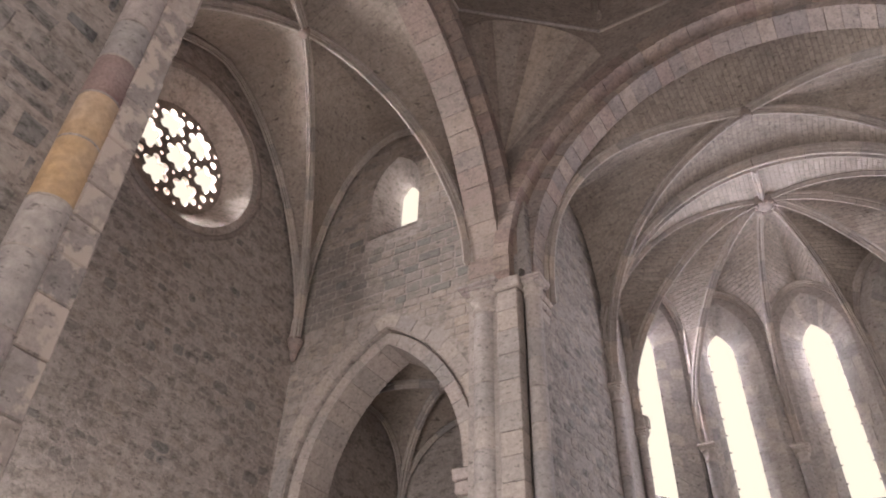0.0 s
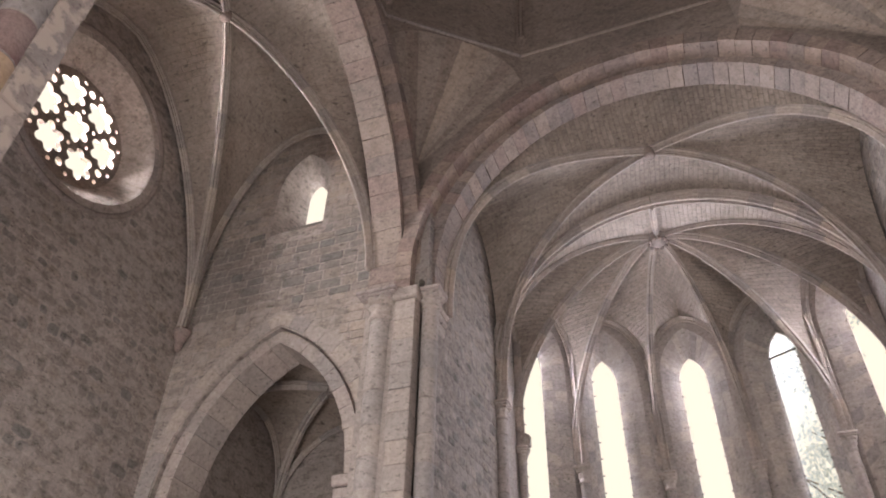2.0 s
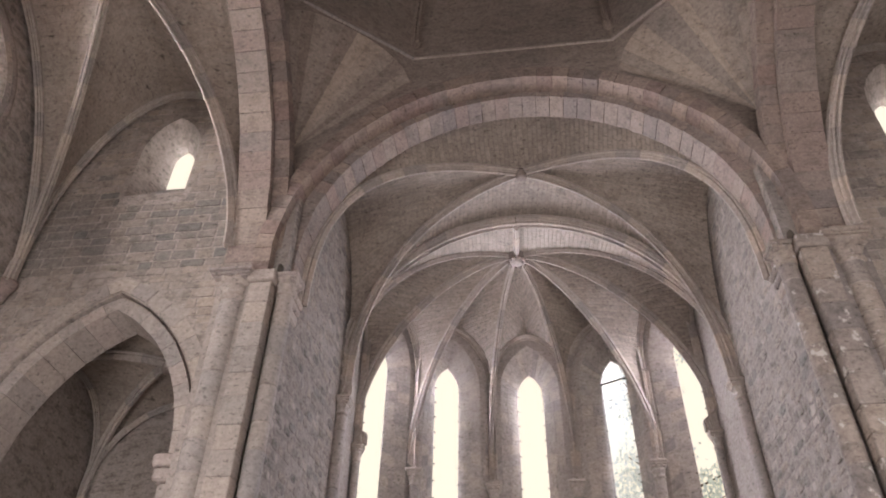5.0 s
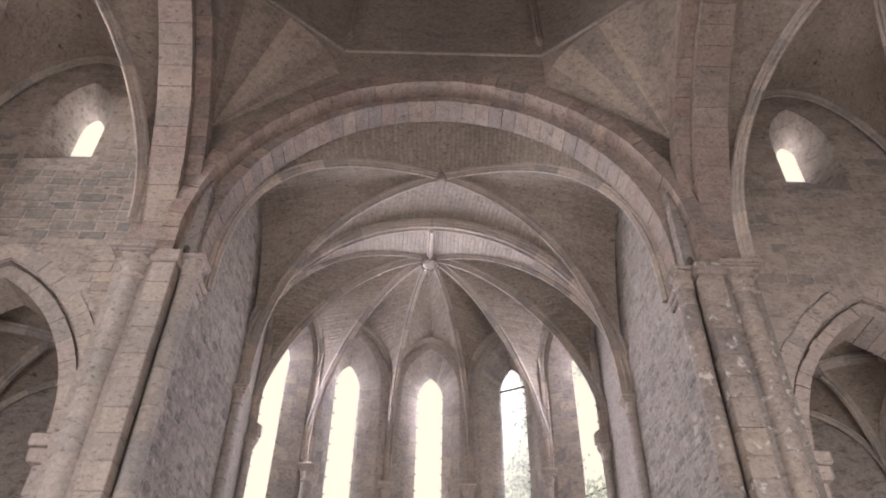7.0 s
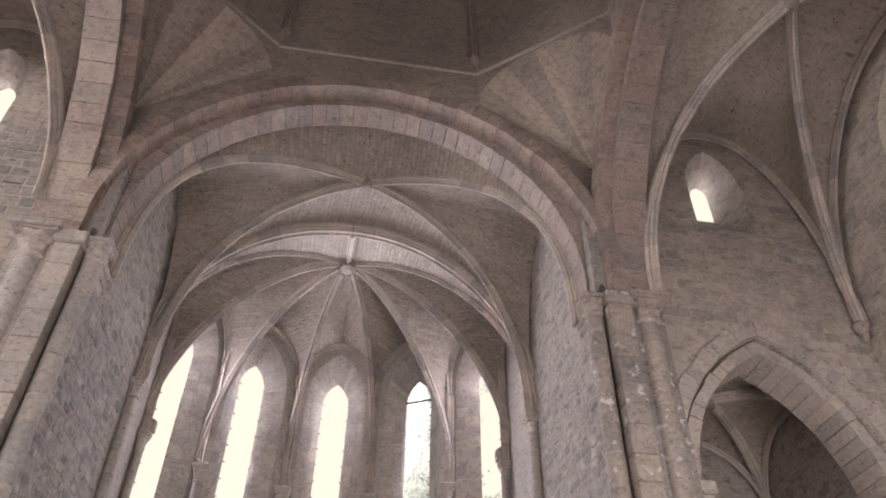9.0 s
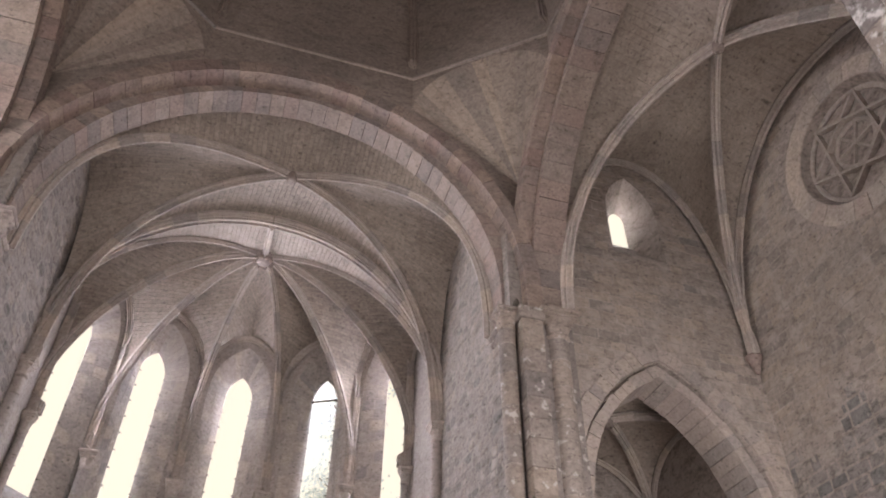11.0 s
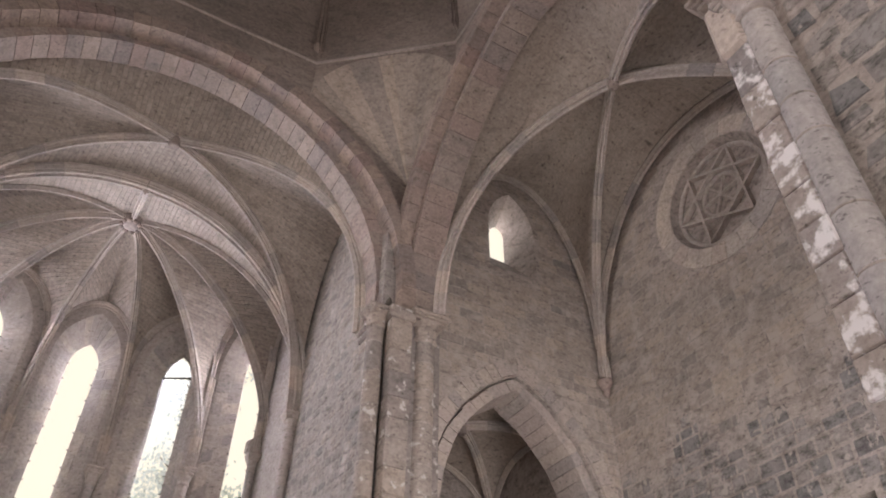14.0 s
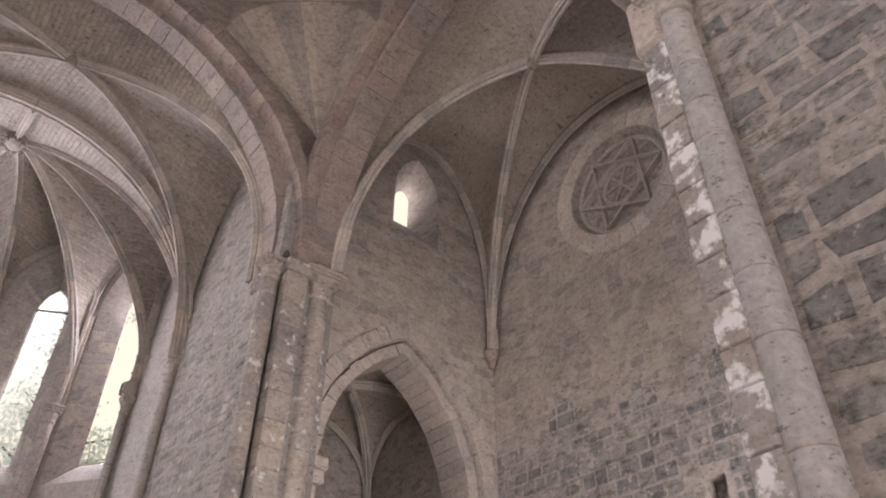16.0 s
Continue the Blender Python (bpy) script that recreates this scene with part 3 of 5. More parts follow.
def east_pier(s):
    p = thing("crossing_pier", "pale clustered stone pier with round shafts and carved capitals" if s < 0 else "worn brown clustered stone pier with flaking shafts and capitals", "pier", group="crossing piers")
    rnd = random.Random(5 + s)
    face, round_ = (M_PALE, M_SHAFT) if s < 0 else (M_WORN, M_WORN)
    bm = bmesh.new()
    xs = sorted((s * 4.5, s * 5.45))
    box(bm, xs[0], xs[1], Y_CHOIR - 0.22, Y_CHOIR + 0.05, 0, Z_CAP)
    part("core", bm, face, p)
    xs = sorted((s * 4.42, s * 4.82))
    course_pillar(p, xs[0], xs[1], 9.76, 10.05, 0, Z_CAP - 0.25, face, rnd)
    bm = bmesh.new()
    box(bm, xs[0] - 0.06, xs[1] + 0.06, 9.7, 10.06, Z_CAP - 0.25, Z_CAP, 0.03)
    part("impost", bm, face, p)
    shaft(p, s * 5.15, 9.98, 0.22, 0, Z_CAP - 0.55, (), round_)
    capital(p, s * 5.15, 9.98, 0.22, Z_CAP, 0.55, 0.40, round_)
    shaft(p, s * 4.24, 10.06, 0.15, 0, Z_CAP - 0.42, (), round_)
    capital(p, s * 4.24, 10.06, 0.15, Z_CAP, 0.42, 0.25, round_)
    # stepped impost that carries the inner order of the choir arch
    for a, b, z0, z1 in ((4.2, 9.98, Z_CAP - 0.12, Z_CAP - 0.002), (4.24, 10.0, Z_CAP - 0.26, Z_CAP - 0.124), (4.28, 10.02, Z_CAP - 0.5, Z_CAP - 0.264)):
        bm = bmesh.new()
        x0, x1 = sorted((s * a, s * 4.6))
        box(bm, x0, x1, b + 0.2, 10.93, z0, z1, 0.035)
        part("impost", bm, face, p)
    for x, y in ((4.93, 9.84), (4.36, 9.86)):
        bm = bmesh.new()
        bmesh.ops.create_icosphere(bm, subdivisions=2, radius=0.075, matrix=Matrix.Translation((s * x, y, Z_CAP + 0.09)) @ Matrix.Diagonal((0.8, 1.2, 1.3, 1)))
        for v in bm.verts:
            v.co += Vector((noise.noise(v.co * 9), noise.noise(v.co * 9 + Vector((5, 0, 0))), noise.noise(v.co * 9 + Vector((0, 7, 0))))) * 0.03
        part("knob", bm, M_DARK, p, "small dark worn stone knob")
    return p


PAINT = ((5.0, 6.05, M_OCHRE), (6.05, 6.55, M_REDPAINT))


def west_pier(s):
    p = thing("nave_pier", "pier with a flat painted pilaster and a round shaft", "pier", group="nave piers")
    rnd = random.Random(15 + s)
    xs = sorted((s * 4.72, s * 5.5))
    bm = bmesh.new()
    box(bm, xs[0], xs[1], 1.86, 2.3, 0, Z_CAP)
    part("core", bm, M_PALE, p)
    xs = sorted((s * 4.43, s * 4.80))
    course_pillar(p, xs[0], xs[1], 2.06, 2.33, 0, 7.75, M_PEEL if s > 0 else M_PEELN, rnd)
    bm = bmesh.new()
    box(bm, xs[0] - 0.03, xs[1] + 0.03, 2.04, 2.38, 7.75, 8.6, 0.05)
    part("impost", bm, M_PALE, p)
    shaft(p, s * 4.58, 1.96, 0.17, 0, 8.05, PAINT if s < 0 else (), M_SHAFT if s < 0 else M_LILAC)
    capital(p, s * 4.58, 1.96, 0.17, 8.5, 0.45, 0.27)
    shaft(p, s * 5.15, 2.32, 0.22, 0, Z_CAP - 0.55)
    capital(p, s * 5.15, 2.32, 0.22, Z_CAP, 0.55, 0.40)
    return p


for s in (-1, 1):
    east_pier(s)
    west_pier(s)


# ---------------------------------------------------------------- vaults
def quad_vault(name, corners, boss, apexes, kicks, label, powers=(2, 2, 2, 2), wpow=1.75, rib=(0.19, 0.24), wallrib=(0.15, 0.16), skip_form=(), sag=0.12, wkick=0.0, web=None, sides=None):
    """Four webs over a bay: corners in order, the crown of each side's wall arch, diagonal ribs and boss."""
    v = thing(name, label, "vault")
    N = 14
    boss = Vector(boss)
    half = []
    for c, k, pw in zip(corners, kicks, powers):
        pts = curve_between(c, boss, N * 3, k, pw)
        half.append(resample(pts, N))
        bm = bmesh.new()
        d = (boss - Vector(c))
        sweep(bm, pts, Vector((-d.y, d.x, 0)), rib_profile(*rib))
        part("rib", bm, M_RIB, v)
    for i in range(4):
        A, B = Vector(corners[i]), Vector(corners[(i + 1) % 4])
        top = Vector(apexes[i])
        wk, wp = (wkick, wpow) if sides is None else sides[i]
        fl = resample(curve_between(A, top, N * 3, max(wk, kicks[i]), wp), N)
        fr = resample(curve_between(B, top, N * 3, max(wk, kicks[(i + 1) % 4]), wp), N)
        bm = bmesh.new()
        ruled(bm, fl, half[i], sag)
        ruled(bm, fr, half[(i + 1) % 4], sag)
        bmesh.ops.translate(bm, verts=bm.verts[:], vec=(0, 0, 0.03))
        part("web", bm, web or M_WEB, v)
        if i not in skip_form:
            d = B - A
            inn = Vector((boss.x - top.x, boss.y - top.y, 0)).normalized() * 0.06
            for pts in (fl, fr):
                bm = bmesh.new()
                sweep(bm, [p + inn for p in pts], Vector((-d.y, d.x, 0)), rib_profile(*wallrib))
                part("wall_rib", bm, M_RIB, v)
    bm = bmesh.new()
    lathe(bm, [(0.05, boss.z - 0.275), (0.1, boss.z - 0.27), (0.125, boss.z - 0.235), (0.125, boss.z - 0.1), (0.1, boss.z)], boss.x, boss.y, 16)
    part("boss", bm, M_VOUS, v)
    return v


def corbel(x, y, z, r=0.16, h=0.5):
    c = thing("corbel", "small carved stone corbel under the vault ribs", "corbel", group="wall corbels")
    bm = bmesh.new()
    lathe(bm, [(r * 0.25, z - h), (r * 0.5, z - h * 0.8), (r * 0.55, z - h * 0.55), (r * 0.95, z - h * 0.3), (r, z - h * 0.18), (r * 1.15, z - h * 0.15), (r * 1.15, z)], x, y, 14)
    part("bracket", bm, M_VOUS, c)
    return c


XI = 5.45
quad_vault("north_transept_vault", [(X_NORTH + 0.1, Y_EAST - 0.1, 9.9), (-XI, Y_EAST - 0.15, 10.4), (-XI, Y_WEST + 0.15, 10.4), (X_NORTH + 0.1, Y_WEST + 0.1, 9.9)],
           (-7.57, 6.4, 15.12), [(-7.7, Y_EAST - 0.03, 15.42), (-5.5, CY, 15.3), (-7.7, Y_WEST + 0.03, 15.3), (X_NORTH + 0.03, 6.35, 15.45)], [0, 0, 0, 0], "rib vault of thin stone courses over the transept", (1.8, 1.75, 1.8, 1.75), skip_form=(1,), web=M_WEBT, sides=((1.1, 1.88), (1.0, 1.9), (1.0, 1.9), (0.0, 1.6)))
quad_vault("south_transept_vault", [(X_SOUTH - 0.1, Y_EAST - 0.1, 9.7), (XI, Y_EAST - 0.15, 9.85), (XI, Y_WEST + 0.15, 9.85), (X_SOUTH - 0.1, Y_WEST + 0.1, 9.7)],
           (7.45, 6.28, 14.27), [(7.54, Y_EAST - 0.03, 14.85), (5.5, CY, 14.75), (7.5, Y_WEST + 0.03, 14.7), (X_SOUTH - 0.03, 6.6, 14.43)], [0, 0, 0, 0], "rib vault of thin stone courses over the transept", (1.95, 2.2, 1.8, 1.35), skip_form=(1,), web=M_WEBT, sides=((0.9, 2.0), (0.9, 2.0), (0.5, 2.0), (0.0, 1.95)))
corbel(X_NORTH + 0.14, Y_EAST - 0.14, 9.95)
corbel(X_SOUTH - 0.14, Y_EAST - 0.14, 9.72, 0.14, 0.4)
corbel(X_NORTH + 0.14, Y_WEST + 0.14, 10.15)
corbel(X_SOUTH - 0.14, Y_WEST + 0.14, 10.05)

Y_A = 10.9
quad_vault("choir_vault", [(-4.05, Y_TRANS, 9.1), (4.05, Y_TRANS, 9.1), (4.32, Y_A - 0.02, 9.6), (-4.32, Y_A - 0.02, 9.6)],
           (0.03, 12.15, 14.05), [(-0.15, Y_TRANS, 13.95), (4.23, 12.3, 13.45), (0, Y_A, 14.78), (-4.23, 12.3, 13.45)], [0.3, 0, 0, 0], "ribbed stone vault over the choir", (2.15, 2.1, 2.6, 2.65), 2.1, rib=(0.17, 0.2), skip_form=(0, 1, 2, 3), sag=0.1)

# apse vault: eight ribs to one boss, level courses between each rib and its wall arch
apse = thing("apse_vault", "radiating rib vault with a carved boss over the apse", "vault")
N = 18
HUB = Vector((APSE_BOSS.x, APSE_BOSS.y, 13.87))


def inner_profile(w, d):
    """Rib section whose lowest roll lies on the curve."""
    return [(x, y + d) for x, y in rib_profile(w, d)]


def at_level(pts, z):
    for a, b in zip(pts, pts[1:]):
        if b.z >= z:
            return a.lerp(b, min(1.0, max(0.0, (z - a.z) / max(1e-6, b.z - a.z))))
    return pts[-1].copy()


def level_web(bm, rib, wall, n=22, lift=0.03):
    """Web in level courses from a rib to the wall arch and the ridge that carries on from it."""
    z0, z1 = max(rib[0].z, wall[0].z), min(rib[-1].z, wall[-1].z)
    A, B = [], []
    for i in range(n + 1):
        z = z0 + (z1 - z0) * math.sin(math.pi / 2 * i / n)
        A.append(at_level(rib, z))
        B.append(at_level(wall, z))
    ruled(bm, A, B, lift, 6)


FOOT = [Vector((-4.06, Y_TRANS + 0.06, 9.1))] + [Vector((p.x, p.y, Z_APSE_CAP)) for p in APSE] + [Vector((4.06, Y_TRANS + 0.06, 9.1))]
BACK = [Vector((-4.1, Y_TRANS + 0.1, 0))] + CORNER + [Vector((4.1, Y_TRANS + 0.1, 0))]
SHAPE = ((0.5, 2.05), (0.6, 1.65), (0.4, 1.65), (0.4, 1.8), (0.2, 1.88), (0.2, 1.56), (0.6, 1.6), (0.0, 1.9))
seat = []
for p, (kick, power) in zip(FOOT, SHAPE):
    pts = curve_between(p, HUB, N * 3, kick, power)
    d = HUB - p
    side = Vector((-d.y, d.x, 0)).normalized()
    bm = bmesh.new()
    sweep(bm, pts, side, inner_profile(0.155, 0.2), 0.5)
    part("rib", bm, M_RIB, apse)
    # line on the back of the rib where its webs sit
    line = []
    for i, q in enumerate(pts):
        t = (pts[min(i + 1, len(pts) - 1)] - pts[max(i - 1, 0)]).normalized()
        u = side.cross(t)
        line.append(q + (u if u.z >= 0 else -u) * 0.11)
    seat.append(line)
for i in range(7):
    A, B = BACK[i].copy(), BACK[i + 1].copy()
    mid = (A + B) / 2
    inn = HUB - mid
    inn.z = 0
    inn.normalize()
    wide = 0 < i < 6
    A.z, B.z = seat[i][0].z, seat[i + 1][0].z
    top = mid + inn * 0.03
    top.z = 13.08 if wide else 12.5
    spring = 11.55 if wide else 11.2
    fl = curve_between(A + inn * 0.03, top, N * 2, spring - A.z, 1.8)
    fr = curve_between(B + inn * 0.03, top, N * 2, spring - B.z, 1.8)
    ridge = curve_between(top, HUB + Vector((0, 0, 0.11)), N, 0, 1.7)
    bm = bmesh.new()
    level_web(bm, seat[i], fl + ridge[1:])
    level_web(bm, seat[i + 1], fr + ridge[1:])
    part("web", bm, M_WEB, apse)
    across = (B - A)
    across.z = 0
    across.normalize()
    for pts in (fl, fr):
        for step, w, dep in ((0.045, 0.11, 0.1), (0.13, 0.1, 0.05)) if wide else ((0.04, 0.1, 0.09),):
            bm = bmesh.new()
            sweep(bm, [q + inn * step for q in pts], inn, rib_profile(w, dep), 0.4)
            part("wall_rib", bm, M_RIB, apse)
# transverse arch before the apse, with the short ridge rib to the boss
bm = bmesh.new()
crown = Vector((-0.18, Y_TRANS, 13.72))
for x, kick, seat_row in ((-4.06, 0.7, seat[0]), (4.06, 0.0, seat[7])):
    pts = curve_between((x, Y_TRANS, 9.1), crown, N * 3, kick, 2.02)
    b2 = bmesh.new()
    sweep(b2, pts, (0, 1, 0), inner_profile(0.22, 0.22))
    part("transverse_rib", b2, M_RIB, apse)
    b2 = bmesh.new()
    sweep(b2, [q + Vector((0, 0.17, 0.04)) for q in pts], (0, 1, 0), inner_profile(0.12, 0.16))
    part("transverse_rib", b2, M_RIB, apse)
    back = resample([q + Vector((0, 0.2, 0.14)) for q in pts], N)
    ruled(bm, back, resample(seat_row, N), 0.03, 4)
part("web", bm, M_WEB, apse)
bm = bmesh.new()
sweep(bm, [crown + Vector((0, 0.1, 0.12)), (crown + HUB) / 2 + Vector((0, 0, 0.13)), HUB + Vector((0, -0.1, 0.12))], (1, 0, 0), rib_profile(0.17, 0.2), 0.4)
part("ridge_rib", bm, M_RIB, apse)
bm = bmesh.new()
lathe(bm, [(0.08, 13.7), (0.14, 13.715), (0.2, 13.77), (0.23, 13.83), (0.22, 13.9), (0.25, 13.96), (0.22, 14.04)], APSE_BOSS.x, APSE_BOSS.y, 20)
boss = part("boss", bm, M_VOUS, apse)
for k in range(10):
    q = 2 * math.pi * k / 10
    bm = bmesh.new()
    bmesh.ops.create_icosphere(bm, subdivisions=2, radius=0.055, matrix=Matrix.Translation((APSE_BOSS.x + 0.22 * math.cos(q), APSE_BOSS.y + 0.22 * math.sin(q), 13.76)))
    part("petal", bm, M_VOUS, boss)

# shafts of choir and apse
def wall_shaft(x, y, r, z1, z0=0.0, label="slender stone wall shaft with a small capital", name="wall_shaft"):
    w = thing(name, label, "shaft", group="wall shafts")
    shaft(w, x, y, r, z0, z1 - 0.42)
    capital(w, x, y, r, z1, 0.42, r * 1.75, M_RIB)
    return w


for p in APSE:
    slim = p in (APSE[0], APSE[5])
    d = (APSE_C - p).normalized() * (0.0 if slim else 0.05)
    wall_shaft(p.x + d.x, p.y + d.y, 0.085 if slim else 0.115, Z_APSE_CAP)
for s in (-1, 1):
    wall_shaft(s * 4.04, Y_TRANS, 0.115, 9.15)

# octagon, squinches and dome over the crossing
M_FAN = stone("squinch_stone", (0.40, 0.335, 0.29), (0.335, 0.28, 0.243), island=2, tint=(0.25, 0.2, 0.175), tint_at=0.85, mottle=0.16)
dome = thing("octagonal_dome", "plastered octagonal dome with corner ribs over the crossing", "dome")
HX, HY = 4.765, 4.015
OX, OY = 2.25, 1.95
OCT = [Vector((-OX, CY + HY, 0)), Vector((OX, CY + HY, 0)), Vector((HX, CY + OY, 0)), Vector((HX, CY - OY, 0)), Vector((OX, CY - HY, 0)), Vector((-OX, CY - HY, 0)), Vector((-HX, CY - OY, 0)), Vector((-HX, CY + OY, 0))]
TOP = Vector((0, CY, 21.5))
mer = []
for p in OCT:
    pts = curve_between((p.x, p.y, Z_OCT), TOP, 20, 0.6)
    mer.append(resample(pts, 12))
    d = TOP - p
    bm = bmesh.new()
    sweep(bm, pts, Vector((-d.y, d.x, 0)), rib_profile(0.24, 0.22))
    part("rib", bm, M_VOUS, dome)
for i in range(8):
    bm = bmesh.new()
    ruled(bm, mer[i], mer[(i + 1) % 8], 0.0, 7)
    if i == 1:
        # small lantern opening
        mid = mer[1][5].lerp(mer[2][5], 2.5 / 7)
        gone = sorted(bm.faces, key=lambda f: (f.calc_center_median() - mid).length)[:1]
        bmesh.ops.delete(bm, geom=gone, context="FACES")
    part("web", bm, M_PLASTER, dome)
    A, B = OCT[i] + Vector((0, 0, Z_OCT)), OCT[(i + 1) % 8] + Vector((0, 0, Z_OCT))
    d = (B - A).normalized()
    bm = bmesh.new()
    sweep(bm, [A, B], d.cross(up_z), plain_profile(0.12, 0.05), 99, flat=up_z)
    part("string_course", bm, M_PALE, dome)
for sx, sy in ((1, 1), (1, -1), (-1, -1), (-1, 1)):
    A = Vector((sx * OX, CY + sy * HY, 14.35))
    B = Vector((sx * HX, CY + sy * OY, 14.35))
    mid = (A + B) / 2
    mid.z = Z_OCT - 0.1
    left, right = curve_between(A, mid, 24, 0, 2.7), curve_between(B, mid, 24, 0, 2.7)
    arc = left + right[-2::-1]
    P = Vector((sx * (HX - 0.01), CY + sy * (HY - 0.01), 13.1))
    fan = resample(arc, 15)
    back = Vector((sx * 0.03, sy * 0.03, 0.02))
    bm = bmesh.new()
    ruled(bm, [q + back for q in fan], [P + back for _ in fan], 0.0, 3)
    part("squinch", bm, M_PLASTER, dome, "recessed joints of the fan-shaped squinch")
    for k in range(15):
        a, b = fan[k].lerp(fan[k + 1], 0.015), fan[k].lerp(fan[k + 1], 0.985)
        lift = back * random.uniform(-0.25, 0.3)
        bm = bmesh.new()
        ruled(bm, [a + lift, b + lift], [P + lift, P + lift], 0.0, 3)
        part("squinch_stone", bm, M_FAN, dome, "radiating pale stone of the squinch fan")
    # wall over the squinch arch, and the arch's edge
    bm = bmesh.new()
    base = resample(arc, 20)
    ruled(bm, base, [Vector((q.x, q.y, Z_OCT + 0.02)) for q in base], 0.0, 2)
    part("web", bm, M_PLASTER, dome)
    # solid corner over the squinch
    bm = bmesh.new()
    tri = [Vector((sx * OX, CY + sy * HY)), Vector((sx * HX, CY + sy * OY)), Vector((sx * (HX + 0.7), CY + sy * OY)), Vector((sx * (HX + 0.7), CY + sy * (HY + 0.7))), Vector((sx * OX, CY + sy * (HY + 0.7)))]
    lo = [bm.verts.new((q.x, q.y, Z_OCT + 0.03)) for q in tri]
    hi = [bm.verts.new((q.x, q.y, Z_OCT + 0.4)) for q in tri]
    bm.faces.new(lo)
    bm.faces.new(hi)
    for k in range(5):
        bm.faces.new((lo[k], lo[(k + 1) % 5], hi[(k + 1) % 5], hi[k]))
    bmesh.ops.recalc_face_normals(bm, faces=bm.faces[:])
    part("corner_block", bm, M_PLASTER, dome)

# nave vault
nave = thing("nave_vault", "plain pointed stone vault over the nave", "vault")
bm = bmesh.new()
prof = [Vector((u, 0, v)) for u, v in arch_pts(0, 9.0, 4.75, 5.0, 14)]
ruled(bm, [p + Vector((0, 1.5, 0)) for p in prof], [p + Vector((0, -16, 0)) for p in prof], 0, 10)
part("web", bm, M_WEB, nave)

# roof slabs that close the place above the vaults
bm = bmesh.new()
for s in (-1, 1):
    x0, x1 = sorted((s * 5.5, s * 10.9))
    box(bm, x0, x1, 1.1, 11.1, 16.404, 16.7)
box(bm, -6, 6, 10.95, 20, 16.01, 16.3)
box(bm, -5.8, 5.8, -17, 1.4, 15.0, 15.3)
box(bm, -5.5, 5.5, 1.41, 2.05, 15.0, 15.3)
setting("roof", bm, M_DARK, "plain closed roof over the vaults", "roof")


# ---------------------------------------------------------------- chapels behind the transept arches
def chapel(boss, x0, x1, label):
    ya, yb = Y_EAST + 0.9, 14.1
    bm = bmesh.new()
    box(bm, x0 - 0.5, x0, ya + 0.004, yb, -0.1, 10.5)
    box(bm, x1, x1 + 0.5, ya + 0.004, yb, -0.1, 10.5)
    xm = (x0 + x1) / 2
    # the end wall leaves a low unseen gap, added for the chapel's fill lamp
    box(bm, x0 - 0.5, xm - 0.6, yb + 0.004, yb + 0.5, -0.1, 10.5)
    box(bm, xm + 0.6, x1 + 0.5, yb + 0.004, yb + 0.5, -0.1, 10.5)
    box(bm, xm - 0.596, xm + 0.596, yb + 0.004, yb + 0.5, -0.1, 1.5)
    box(bm, xm - 0.596, xm + 0.596, yb + 0.004, yb + 0.5, 3.7, 10.5)
    box(bm, x0 - 0.5, x1 + 0.5, ya + 0.004, yb + 0.5, 10.504, 10.8)
    setting("wall_chapel", bm, M_MORTAR, "dim stone chapel walls", "wall")
    xm, ym = (x0 + x1) / 2, (ya + yb) / 2
    zb = boss[2]
    quad_vault("chapel_vault", [(x0 + 0.05, yb - 0.05, 6.2), (x1 - 0.05, yb - 0.05, 6.2), (x1 - 0.05, ya + 0.1, 6.2), (x0 + 0.05, ya + 0.1, 6.2)],
               boss, [(xm, yb - 0.02, zb - 0.1), (x1 - 0.02, boss[1], zb - 0.1), (xm, ya + 0.05, zb + 0.1), (x0 + 0.02, boss[1], zb - 0.1)], [1.2] * 4, label, (2.2, 2.2, 2.8, 2.8), rib=(0.18, 0.18), wallrib=(0.12, 0.12), skip_form=(2,), sag=0.05, web=M_WEBT, sides=((1.2, 2.0), (1.2, 2.3), (1.2, 3.2), (1.2, 2.3)))


chapel((-7.52, 12.5, 9.56), -9.6, -5.5, "small dim rib vault over the chapel")
chapel((7.42, 12.45, 9.28), 5.5, 9.25, "small dim rib vault over the chapel")

# light at the openings; the glazed lancet is lit from above, past its tree
for i, (ob, F, L, inner, outer) in enumerate(apse_walls):
    if i != 3:
        opening_light(F @ Vector((L / 2, 9.9, -1.0)), F @ Vector((L / 2, 9.2, 3)), 0.95, 4.8, 460, (1.0, 0.98, 1.12))
    else:
        opening_light(F @ Vector((L / 2, 13.9, -1.3)), F @ Vector((L / 2, 9.5, 1.2)), 1.1, 1.1, 900, (1.0, 0.98, 1.12))
opening_light((X_NORTH - 2.6, ROSE_NO[0], ROSE_NO[1] + 0.6), (0, 6.3, 9), 3.6, 3.6, 6200)
opening_light((0, -16.4, 4.5), (0, 0, 4.5), 5.2, 9.0, 800)
for s, x in ((-1, -7.4), (1, 7.3)):
    # fill lamp in the added, unseen gap of the transept's west wall
    opening_light((x, Y_WEST - 0.6, 2.6), (x, 6, 3.6), 2.8, 4.6, 610 if s < 0 else 670)
    # fill lamp in the added nave side hole, brightens the wall opposite
    opening_light((s * 5.3, -6.0, 4.5), (0, -5.0, 4.5), 2.2, 4.6, 780 if s < 0 else 900)
    # weak fill lamp in the chapel's added gap, lifts its dark vault
    opening_light((x, 14.4, 2.6), (x, 12, 3.0), 1.0, 2.0, 44)
opening_light((-7.78, Y_EAST + 1.3, 13.8), (-7.4, 6, 12.5), 0.6, 1.3, 34)
opening_light((7.7, Y_EAST + 1.3, 13.6), (7.3, 6, 12.3), 0.5, 1.2, 34)


